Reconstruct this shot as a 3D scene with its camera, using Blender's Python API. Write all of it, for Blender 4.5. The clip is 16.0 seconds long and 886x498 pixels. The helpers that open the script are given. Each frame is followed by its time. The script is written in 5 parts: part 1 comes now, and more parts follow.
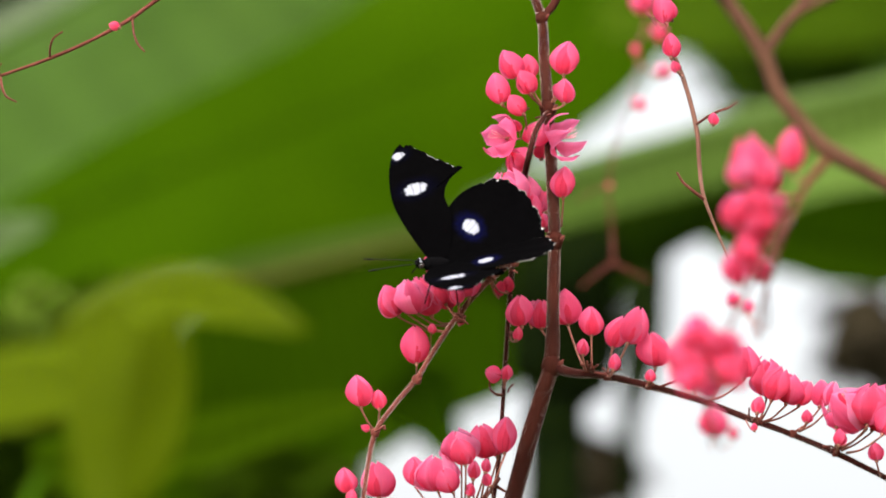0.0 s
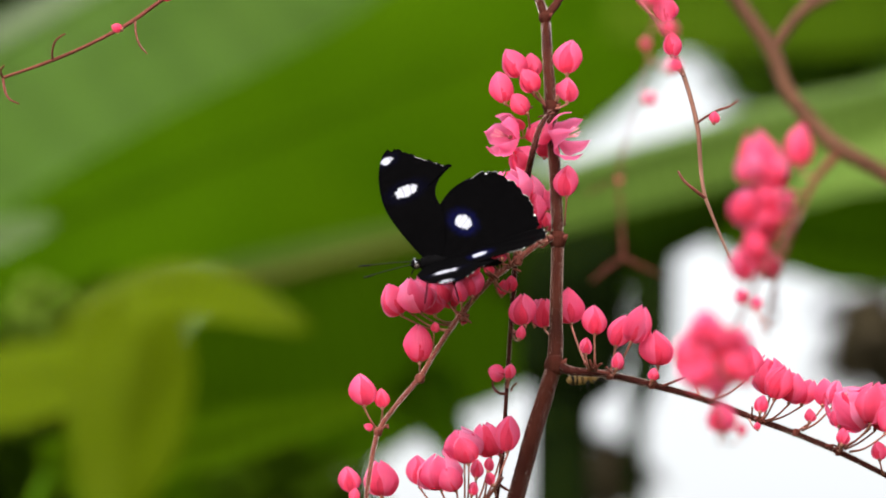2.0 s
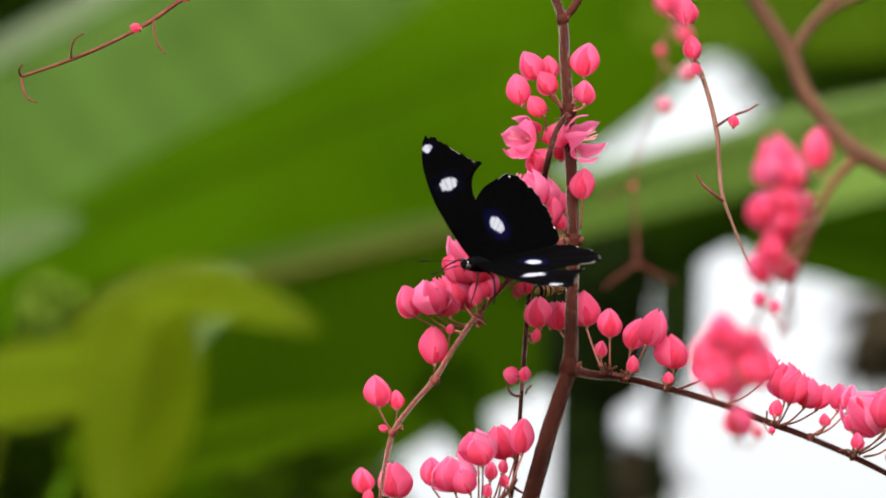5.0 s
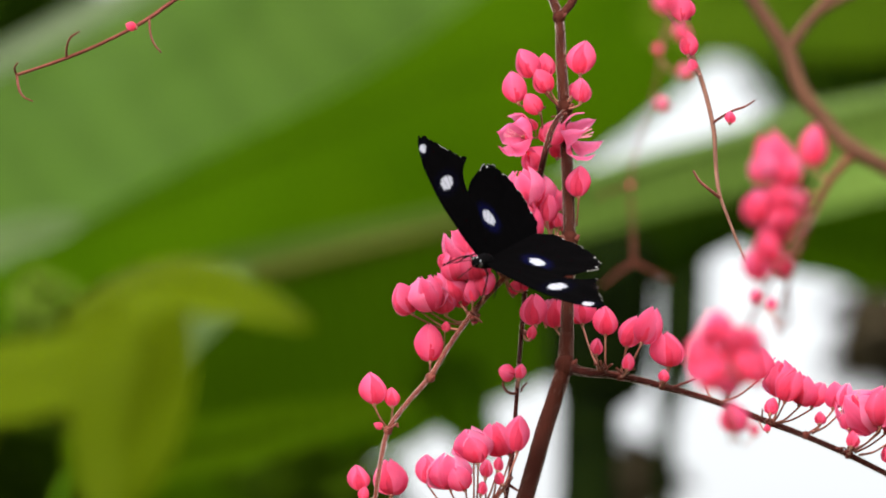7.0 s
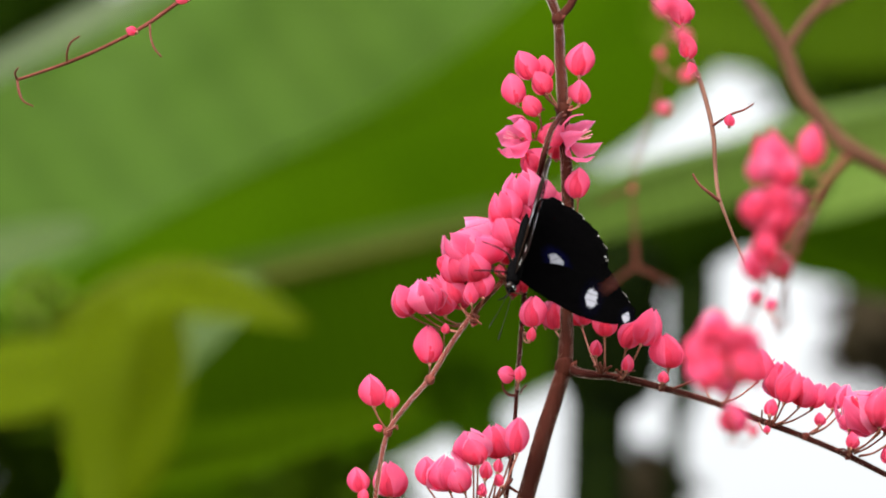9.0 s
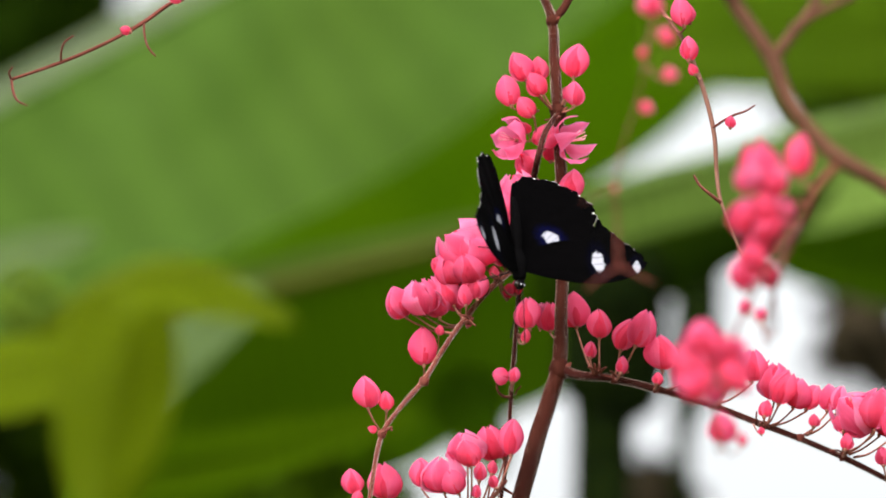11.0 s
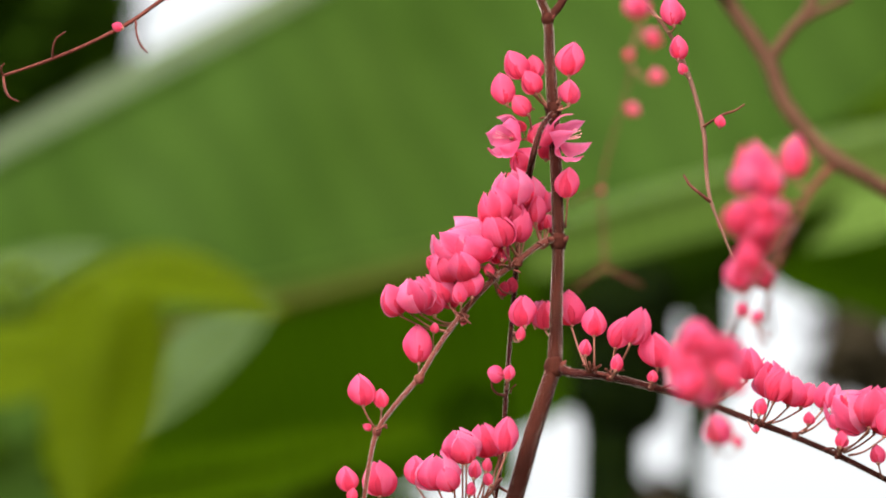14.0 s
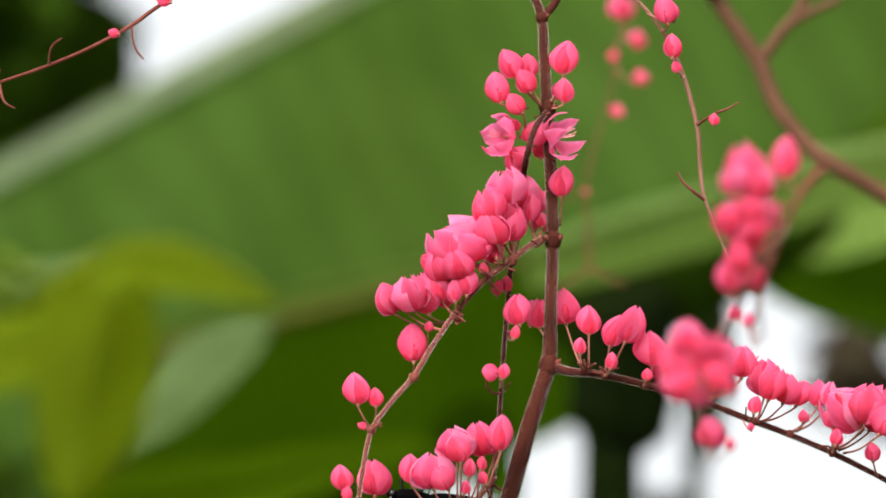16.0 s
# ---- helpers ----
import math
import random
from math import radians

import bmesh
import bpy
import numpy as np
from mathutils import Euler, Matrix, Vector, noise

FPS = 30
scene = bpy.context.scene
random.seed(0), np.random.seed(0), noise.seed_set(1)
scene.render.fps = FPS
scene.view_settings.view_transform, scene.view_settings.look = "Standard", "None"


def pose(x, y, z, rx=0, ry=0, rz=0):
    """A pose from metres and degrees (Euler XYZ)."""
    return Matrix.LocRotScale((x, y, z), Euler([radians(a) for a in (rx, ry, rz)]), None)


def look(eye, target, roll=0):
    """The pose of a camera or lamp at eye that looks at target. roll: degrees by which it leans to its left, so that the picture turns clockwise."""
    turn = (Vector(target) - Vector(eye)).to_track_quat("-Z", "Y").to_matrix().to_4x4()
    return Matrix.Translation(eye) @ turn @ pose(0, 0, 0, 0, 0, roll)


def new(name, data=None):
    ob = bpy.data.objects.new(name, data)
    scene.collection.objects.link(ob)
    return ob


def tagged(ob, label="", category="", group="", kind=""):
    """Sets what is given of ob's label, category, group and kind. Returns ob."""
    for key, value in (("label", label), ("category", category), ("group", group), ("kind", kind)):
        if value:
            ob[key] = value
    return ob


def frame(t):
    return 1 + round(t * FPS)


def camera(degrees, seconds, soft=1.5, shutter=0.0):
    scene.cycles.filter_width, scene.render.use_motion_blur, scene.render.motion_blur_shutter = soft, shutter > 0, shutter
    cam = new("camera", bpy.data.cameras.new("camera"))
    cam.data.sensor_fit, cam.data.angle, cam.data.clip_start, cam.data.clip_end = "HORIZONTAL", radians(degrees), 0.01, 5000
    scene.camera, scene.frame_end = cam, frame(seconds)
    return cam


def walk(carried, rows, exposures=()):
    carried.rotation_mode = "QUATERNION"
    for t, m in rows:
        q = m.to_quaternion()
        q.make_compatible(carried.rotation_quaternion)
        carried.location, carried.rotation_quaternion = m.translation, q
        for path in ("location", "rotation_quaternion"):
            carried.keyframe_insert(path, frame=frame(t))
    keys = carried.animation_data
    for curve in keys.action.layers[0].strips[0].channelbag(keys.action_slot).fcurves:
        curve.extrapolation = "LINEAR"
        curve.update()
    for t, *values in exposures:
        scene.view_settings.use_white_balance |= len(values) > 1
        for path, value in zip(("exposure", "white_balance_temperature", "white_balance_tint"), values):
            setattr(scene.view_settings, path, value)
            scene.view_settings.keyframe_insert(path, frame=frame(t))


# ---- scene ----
cam = camera(6.904, 16.0, soft=1.8, shutter=0.4)
cam.data.dof.use_dof = True
cam.data.dof.focus_distance = 2.03
cam.data.dof.aperture_fstop = 17.0
walk(cam, [
    (0, pose(-0.0317, -2.0034, 1.5693, 99.436, 0.321, -0.865)),
    (0.5, pose(-0.0314, -2.0033, 1.5688, 99.455, 0.361, -0.850)),
    (1, pose(-0.0309, -2.0033, 1.5685, 99.440, 0.413, -0.825)),
    (1.5, pose(-0.0304, -2.0032, 1.5683, 99.442, 0.323, -0.803)),
    (2, pose(-0.0298, -2.0032, 1.5682, 99.459, 0.302, -0.789)),
    (2.5, pose(-0.0291, -2.0032, 1.5681, 99.443, 0.298, -0.764)),
    (3, pose(-0.0283, -2.0032, 1.5681, 99.474, 0.187, -0.730)),
    (3.5, pose(-0.0276, -2.0032, 1.5680, 99.493, 0.313, -0.672)),
    (4, pose(-0.0267, -2.0032, 1.5680, 99.483, 0.139, -0.649)),
    (6.5, pose(-0.0213, -2.0031, 1.5675, 99.480, -0.274, -0.552)),
    (7, pose(-0.0201, -2.0030, 1.5672, 99.483, -0.268, -0.514)),
    (7.5, pose(-0.0189, -2.0030, 1.5668, 99.514, -0.164, -0.473)),
    (8, pose(-0.0177, -2.0029, 1.5663, 99.518, -0.097, -0.428)),
    (8.5, pose(-0.0163, -2.0028, 1.5657, 99.550, -0.151, -0.395)),
    (9, pose(-0.0149, -2.0027, 1.5651, 99.559, -0.158, -0.352)),
    (11.5, pose(-0.0081, -2.0017, 1.5599, 99.728, -0.106, -0.177)),
    (12, pose(-0.0068, -2.0015, 1.5584, 99.773, -0.030, -0.122)),
    (12.5, pose(-0.0054, -2.0012, 1.5570, 99.807, -0.200, -0.134)),
    (13, pose(-0.0041, -2.0010, 1.5554, 99.833, -0.313, -0.129)),
    (13.5, pose(-0.0028, -2.0007, 1.5537, 99.881, -0.445, -0.127)),
    (14, pose(-0.0019, -2.0003, 1.5516, 99.943, -0.209, -0.073)),
    (14.5, pose(-0.0011, -1.9999, 1.5493, 100.020, 0.003, -0.031)),
    (15, pose(-0.0001, -1.9995, 1.5473, 100.081, -0.180, -0.052)),
    (15.5, pose(0.0006, -1.9991, 1.5449, 100.128, -0.174, -0.032)),
    (16, pose(0.0011, -1.9987, 1.5424, 100.196, -0.128, -0.017)),
])

# ---- world and light: a bright overcast sky ----
world = bpy.data.worlds.new("overcast_sky")
scene.world = world
world.use_nodes = True
wn, wl = world.node_tree.nodes, world.node_tree.links
sky = wn.new("ShaderNodeTexSky")
sky.sky_type = 'NISHITA'
sky.sun_disc = False
sky.sun_elevation, sky.sun_rotation = radians(45), radians(201)
sky.air_density, sky.dust_density = 1.0, 6.0
pale = wn.new("ShaderNodeHueSaturation")
pale.inputs["Saturation"].default_value = 0.15
wl.new(sky.outputs["Color"], pale.inputs["Color"])
wl.new(pale.outputs["Color"], wn["Background"].inputs["Color"])
wn["Background"].inputs["Strength"].default_value = 0.141

sun_data = bpy.data.lights.new("sun", 'SUN')
sun_data.energy, sun_data.angle, sun_data.color = 1.5, radians(50), (1.0, 0.97, 0.93)
sun = new("sun", sun_data)
sun.matrix_basis = look((-1.6, -4.2, 6.5), (0, 0, 1.9))
scene.view_settings.exposure = 1.27


# ---- materials ----
def material(name):
    m = bpy.data.materials.new(name)
    m.use_nodes = True
    return m, m.node_tree.nodes, m.node_tree.links, m.node_tree.nodes["Principled BSDF"]


def noise_ramp(nd, ln, scale, stops, detail=4.0, source="Object", distortion=0.0):
    """A noise in object space through a colour ramp."""
    tc = nd.new("ShaderNodeTexCoord")
    n = nd.new("ShaderNodeTexNoise")
    n.inputs["Scale"].default_value, n.inputs["Detail"].default_value = scale, detail
    n.inputs["Distortion"].default_value = distortion
    ln.new(tc.outputs[source], n.inputs["Vector"])
    r = nd.new("ShaderNodeValToRGB")
    els = r.color_ramp.elements
    while len(els) < len(stops):
        els.new(0.5)
    for e, (p, c) in zip(els, stops):
        e.position, e.color = p, (*c, 1)
    ln.new(n.outputs["Fac"], r.inputs["Fac"])
    return r, n


def bump(nd, ln, height, bsdf, strength, distance):
    b = nd.new("ShaderNodeBump")
    b.inputs["Strength"].default_value, b.inputs["Distance"].default_value = strength, distance
    ln.new(height, b.inputs["Height"])
    ln.new(b.outputs["Normal"], bsdf.inputs["Normal"])
    return b


def mix(nd, ln, kind, fac, a, b):
    m = nd.new("ShaderNodeMix")
    m.data_type, m.blend_type = 'RGBA', kind
    for value, sock in ((fac, m.inputs[0]), (a, m.inputs[6]), (b, m.inputs[7])):
        if isinstance(value, (int, float)):
            sock.default_value = value
        elif isinstance(value, tuple):
            sock.default_value = (*value, 1)
        else:
            ln.new(value, sock)
    return m.outputs[2]


def translucent(m, nd, ln, bsdf, colour, share):
    """Mixes a translucent share into a thin leaf or petal."""
    t = nd.new("ShaderNodeBsdfTranslucent")
    if isinstance(colour, tuple):
        t.inputs["Color"].default_value = (*colour, 1)
    else:
        ln.new(colour, t.inputs["Color"])
    s = nd.new("ShaderNodeMixShader")
    s.inputs[0].default_value = share
    ln.new(bsdf.outputs[0], s.inputs[1])
    ln.new(t.outputs[0], s.inputs[2])
    ln.new(s.outputs[0], nd["Material Output"].inputs["Surface"])


def petal_material(name, deep, pale_c, share):
    """A thin sepal: deeper colour along its keel, paler towards the rim, with fine veins from base to tip."""
    m, nd, ln, b = material(name)
    tc = nd.new("ShaderNodeTexCoord")
    mp = nd.new("ShaderNodeMapping")
    mp.inputs["Scale"].default_value = (13, 13, 1.8)
    ln.new(tc.outputs["Object"], mp.inputs["Vector"])
    n = nd.new("ShaderNodeTexNoise")
    n.inputs["Scale"].default_value, n.inputs["Detail"].default_value = 1.0, 5.0
    ln.new(mp.outputs["Vector"], n.inputs["Vector"])
    blot = nd.new("ShaderNodeTexNoise")
    blot.inputs["Scale"].default_value, blot.inputs["Detail"].default_value = 2.2, 3.0
    ln.new(tc.outputs["Object"], blot.inputs["Vector"])
    rim = nd.new("ShaderNodeAttribute")
    rim.attribute_name = "rim"
    add = nd.new("ShaderNodeMath")
    add.operation, add.use_clamp = 'MULTIPLY_ADD', True
    ln.new(blot.outputs["Fac"], add.inputs[0])
    add.inputs[1].default_value = 0.30
    ln.new(rim.outputs["Fac"], add.inputs[2])
    tone = mix(nd, ln, 'MIX', add.outputs[0], deep, pale_c)
    info = nd.new("ShaderNodeObjectInfo")
    hue = nd.new("ShaderNodeHueSaturation")
    va = nd.new("ShaderNodeMapRange")
    va.inputs["To Min"].default_value, va.inputs["To Max"].default_value = 0.90, 1.10
    ln.new(info.outputs["Random"], va.inputs["Value"])
    ln.new(va.outputs["Result"], hue.inputs["Value"])
    veins = mix(nd, ln, 'MULTIPLY', 0.15, tone, n.outputs["Fac"])
    ln.new(veins, hue.inputs["Color"])
    ln.new(hue.outputs["Color"], b.inputs["Base Color"])
    b.inputs["Roughness"].default_value = 0.65
    b.inputs["Specular IOR Level"].default_value = 0.12
    bump(nd, ln, n.outputs["Fac"], b, 0.35, 0.02)
    translucent(m, nd, ln, b, hue.outputs["Color"], share)
    return m


PETAL = petal_material("pink_sepal", (0.92, 0.070, 0.205), (0.985, 0.275, 0.515), 0.70)
PETAL_DEEP = petal_material("deep_pink_sepal", (0.88, 0.056, 0.145), (0.97, 0.20, 0.39), 0.66)
PETAL_PALE = petal_material("pale_pink_sepal", (0.95, 0.18, 0.39), (0.99, 0.40, 0.65), 0.70)


def bark_material(name, dark, light, rough, fuzz, gloss=0.2):
    m, nd, ln, b = material(name)
    tc = nd.new("ShaderNodeTexCoord")
    mp = nd.new("ShaderNodeMapping")
    mp.inputs["Scale"].default_value = (1500, 1500, 130)
    ln.new(tc.outputs["Object"], mp.inputs["Vector"])
    n = nd.new("ShaderNodeTexNoise")
    n.inputs["Scale"].default_value, n.inputs["Detail"].default_value = 1.0, 6.0
    ln.new(mp.outputs["Vector"], n.inputs["Vector"])
    r, _ = noise_ramp(nd, ln, 70.0, [(0.32, dark), (0.7, light)], 5.0)
    c = mix(nd, ln, 'MULTIPLY', 0.6, r.outputs["Color"], n.outputs["Fac"])
    ln.new(c, b.inputs["Base Color"])
    b.inputs["Roughness"].default_value = rough
    b.inputs["Specular IOR Level"].default_value = gloss
    b.inputs["Sheen Weight"].default_value = fuzz
    b.inputs["Sheen Roughness"].default_value = 0.16
    b.inputs["Sheen Tint"].default_value = (1.0, 0.86, 0.80, 1)
    bump(nd, ln, n.outputs["Fac"], b, 0.5, 0.0006)
    return m


STEM = bark_material("downy_brown_stem", (0.044, 0.010, 0.006), (0.088, 0.023, 0.014), 0.8, 0.15, 0.06)
STEM_TAN = bark_material("tan_brown_stem", (0.088, 0.036, 0.019), (0.155, 0.070, 0.040), 0.7, 0.1, 0.1)
STEM_RED = bark_material("red_young_stem", (0.12, 0.026, 0.019), (0.22, 0.060, 0.043), 0.7, 0.25, 0.1)
STEM_DARK = bark_material("dark_red_stem", (0.034, 0.007, 0.005), (0.078, 0.018, 0.014), 0.75, 0.1, 0.05)
PEDICEL = bark_material("pink_stalk", (0.30, 0.085, 0.06), (0.46, 0.18, 0.13), 0.6, 0.2)
STEM_PALE = bark_material("pale_tan_stem", (0.18, 0.072, 0.046), (0.32, 0.150, 0.105), 0.6, 0.14)


def leaf_material(name, dark, light, through_c, share, rough, ribs, spec=0.5):
    """A leaf with side ribs across its length (local x runs along the midrib)."""
    m, nd, ln, b = material(name)
    tc = nd.new("ShaderNodeTexCoord")
    r, _ = noise_ramp(nd, ln, 9.0, [(0.25, dark), (0.75, light)], 5.0)
    w = nd.new("ShaderNodeTexWave")
    w.wave_type, w.bands_direction = 'BANDS', 'X'
    w.inputs["Scale"].default_value, w.inputs["Distortion"].default_value = ribs, 4.0
    w.inputs["Detail"].default_value, w.inputs["Detail Scale"].default_value = 2.0, 0.8
    ln.new(tc.outputs["Object"], w.inputs["Vector"])
    c = mix(nd, ln, 'MULTIPLY', 0.15, r.outputs["Color"], w.outputs["Color"])
    blot, _ = noise_ramp(nd, ln, 3.0, [(0.45, (1, 1, 1)), (0.8, (0.86, 0.80, 0.5))], 3.0)
    c = mix(nd, ln, 'MULTIPLY', 0.6, c, blot.outputs["Color"])
    ln.new(c, b.inputs["Base Color"])
    b.inputs["Roughness"].default_value = rough
    b.inputs["Specular IOR Level"].default_value = spec
    bump(nd, ln, w.outputs["Fac"], b, 0.35, 0.004)
    translucent(m, nd, ln, b, mix(nd, ln, 'MULTIPLY', 1.0, c, through_c), share)
    return m


LEAF_PALE = leaf_material("pale_banana_leaf", (0.0275, 0.059, 0.0055), (0.043, 0.083, 0.0115), (1.0, 1.0, 0.5), 0.15, 0.6, 7.0, 0.03)
# paler copy of the leaf: the sky's sheen put into its colour
LEAF_SHEEN = leaf_material("sky_sheen_leaf", (0.075, 0.105, 0.045), (0.120, 0.150, 0.080), (1.0, 1.0, 0.7), 0.25, 0.5, 12.0, 0.2)
# lit and shaded leaf copies: backlight and shade partly put into the base colours
LEAF_LIME = leaf_material("backlight_tone_banana_leaf", (0.063, 0.156, 0.001), (0.093, 0.202, 0.002), (1.0, 1.0, 0.4), 0.5, 0.6, 32.0, 0.03)
LEAF_DARK = leaf_material("shade_tone_banana_leaf", (0.042, 0.102, 0.001), (0.060, 0.128, 0.002), (1.0, 1.0, 0.4), 0.25, 0.6, 30.0, 0.02)
LEAF_SAGE = leaf_material("sage_banana_leaf", (0.068, 0.122, 0.016), (0.100, 0.158, 0.028), (1.0, 1.0, 0.6), 0.3, 0.5, 36.0, 0.08)
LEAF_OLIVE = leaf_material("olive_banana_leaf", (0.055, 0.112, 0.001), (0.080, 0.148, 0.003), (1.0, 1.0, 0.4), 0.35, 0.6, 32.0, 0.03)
# near-black leaf copy: deep shade put into its colour
LEAF_DEEP = leaf_material("deep_shade_tone_leaf", (0.009, 0.022, 0.001), (0.018, 0.038, 0.001), (1.0, 1.0, 0.4), 0.1, 0.7, 30.0, 0.02)
LEAF_GREY = leaf_material("grey_green_leaf_underside", (0.058, 0.098, 0.026), (0.088, 0.134, 0.042), (1.0, 1.0, 0.6), 0.3, 0.5, 60.0, 0.1)
LEAF_YOUNG = leaf_material("yellow_green_leaf", (0.084, 0.122, 0.0005), (0.114, 0.158, 0.0013), (1.0, 1.0, 0.3), 0.5, 0.6, 300.0, 0.05)
# the undergrowth's shade is put into this dark leaf colour
LEAF_SHADE = leaf_material("shade_tone_undergrowth_leaf", (0.017, 0.036, 0.001), (0.046, 0.084, 0.002), (1.0, 1.0, 0.5), 0.2, 0.6, 60.0, 0.02)
RIB = leaf_material("olive_rib", (0.052, 0.058, 0.005), (0.078, 0.078, 0.010), (1.0, 1.0, 0.6), 0.2, 0.6, 60.0, 0.08)
# near-black tone stands in for the deep shade on the stems
TRUNK = bark_material("shade_tone_trunk", (0.003, 0.006, 0.001), (0.008, 0.015, 0.001), 0.9, 0.0, 0.03)
DEAD = bark_material("brown_dry_leaf", (0.020, 0.015, 0.007), (0.052, 0.040, 0.022), 0.9, 0.0, 0.05)


def plain(name, colour, rough=0.5, spec=0.5, grain=900.0):
    m, nd, ln, b = material(name)
    r, n = noise_ramp(nd, ln, grain, [(0.3, tuple(c * 0.75 for c in colour)), (0.7, tuple(min(1, c * 1.2) for c in colour))], 3.0)
    ln.new(r.outputs["Color"], b.inputs["Base Color"])
    b.inputs["Roughness"].default_value, b.inputs["Specular IOR Level"].default_value = rough, spec
    bump(nd, ln, n.outputs["Fac"], b, 0.3, 0.0003)
    return m


# pale hairs, toned and packed to imitate the bright outline along the stems too
DOWN = plain("pale_down", (0.72, 0.58, 0.50), 0.8, 0.1)
GROUND = plain("damp_soil_and_grass", (0.06, 0.075, 0.03), 0.95, 0.2, 6.0)
BODY = plain("black_downy_body", (0.0022, 0.002, 0.0022), 0.9, 0.02)
LEG = plain("dark_brown_leg", (0.008, 0.006, 0.006), 0.7, 0.1)
EYE = plain("dark_eye", (0.02, 0.012, 0.01), 0.2)
WHITE_SCALE = plain("white_scales", (0.75, 0.75, 0.78), 0.8)
AMBER = plain("amber_bee_hair", (0.30, 0.17, 0.05), 0.8)
STAMEN = plain("pink_stamen", (0.85, 0.30, 0.36), 0.6)
GREEN_BUD = plain("green_bud", (0.062, 0.098, 0.008), 0.8, 0.03, 60.0)

BEE_WING, nd_, ln_, bs_ = material("clear_bee_wing")
bs_.inputs["Base Color"].default_value = (0.75, 0.7, 0.62, 1)
bs_.inputs["Roughness"].default_value, bs_.inputs["Alpha"].default_value = 0.25, 0.3

K = 0.000155          # one step of the wing drawings, in metres


def wing_material(name, ground, spots, halo, marks=()):
    """Wing scales: ground colour, white spots (x, y, rx, ry, turn) ringed by a blue gloss put into the colour, small
    pale marks.
    """
    m, nd, ln, b = material(name)
    tc = nd.new("ShaderNodeTexCoord")
    sep = nd.new("ShaderNodeSeparateXYZ")
    ln.new(tc.outputs["Object"], sep.inputs[0])

    def calc(op, a, c=None):
        n = nd.new("ShaderNodeMath")
        n.operation = op
        for i, v in enumerate((a, c)):
            if v is None:
                continue
            if isinstance(v, (int, float)):
                n.inputs[i].default_value = v
            else:
                ln.new(v, n.inputs[i])
        return n.outputs[0]

    fray = nd.new("ShaderNodeTexNoise")
    fray.inputs["Scale"].default_value, fray.inputs["Detail"].default_value = 900.0, 4.0
    ln.new(tc.outputs["Object"], fray.inputs["Vector"])
    wob = calc('MULTIPLY', calc('SUBTRACT', fray.outputs["Fac"], 0.5), 1.0)
    x, y = calc('ABSOLUTE', sep.outputs[0]), sep.outputs[1]

    def near(spot):
        px, py, rx, ry, turn = spot
        ca, sa = math.cos(radians(turn)), math.sin(radians(turn))
        dx, dy = calc('SUBTRACT', x, px * K), calc('SUBTRACT', y, py * K)
        u = calc('ADD', calc('MULTIPLY', dx, ca / (rx * K)), calc('MULTIPLY', dy, sa / (rx * K)))
        v = calc('ADD', calc('MULTIPLY', dx, -sa / (ry * K)), calc('MULTIPLY', dy, ca / (ry * K)))
        return calc('SQRT', calc('ADD', calc('MULTIPLY', u, u), calc('MULTIPLY', v, v)))

    def mask(dist, lo, hi):
        r = nd.new("ShaderNodeMapRange")
        r.interpolation_type = 'SMOOTHSTEP'
        r.inputs["From Min"].default_value, r.inputs["From Max"].default_value = lo, hi
        r.inputs["To Min"].default_value, r.inputs["To Max"].default_value = 1.0, 0.0
        ln.new(dist, r.inputs["Value"])
        return r.outputs["Result"]

    g, _ = noise_ramp(nd, ln, 500.0, [(0.3, tuple(c * 0.7 for c in ground)), (0.7, tuple(c * 1.3 for c in ground))], 4.0)
    colour = g.outputs["Color"]
    # fine dark veins that fan out from the wing's root and part the white spots
    ray = calc('ADD', calc('MULTIPLY', calc('ARCTAN2', y, x), 10.5), calc('MULTIPLY', wob, 0.35))
    gap = calc('ABSOLUTE', calc('SUBTRACT', calc('FRACT', ray), 0.5))
    veins = calc('SUBTRACT', 1.0, calc('MULTIPLY', mask(gap, 0.02, 0.16), 0.35))
    for s in spots:
        dist = near(s)
        if halo:
            colour = mix(nd, ln, 'MIX', calc('MULTIPLY', mask(calc('ADD', dist, wob), 0.9, 2.5), halo), colour, (0.008, 0.011, 0.13))
        colour = mix(nd, ln, 'MIX', calc('MULTIPLY', mask(calc('ADD', dist, wob), 0.80, 1.12), veins), colour, (0.30, 0.30, 0.34))
    for s in marks:
        colour = mix(nd, ln, 'MIX', calc('MULTIPLY', mask(calc('ADD', near(s), wob), 0.7, 1.2), 0.7), colour, (0.62, 0.60, 0.58))
    edge = nd.new("ShaderNodeAttribute")
    edge.attribute_name = "edge"
    fleck = nd.new("ShaderNodeTexNoise")
    fleck.inputs["Scale"].default_value, fleck.inputs["Detail"].default_value = 520.0, 1.0
    ln.new(tc.outputs["Object"], fleck.inputs["Vector"])
    on = calc('MULTIPLY', calc('GREATER_THAN', edge.outputs["Fac"], 0.25), calc('GREATER_THAN', fleck.outputs["Fac"], 0.57))
    colour = mix(nd, ln, 'MIX', calc('MULTIPLY', on, 0.6), colour, (0.36, 0.34, 0.32))
    ln.new(colour, b.inputs["Base Color"])
    b.inputs["Roughness"].default_value = 0.8
    b.inputs["Specular IOR Level"].default_value = 0.008
    bump(nd, ln, fray.outputs["Fac"], b, 0.3, 0.0003)
    return m


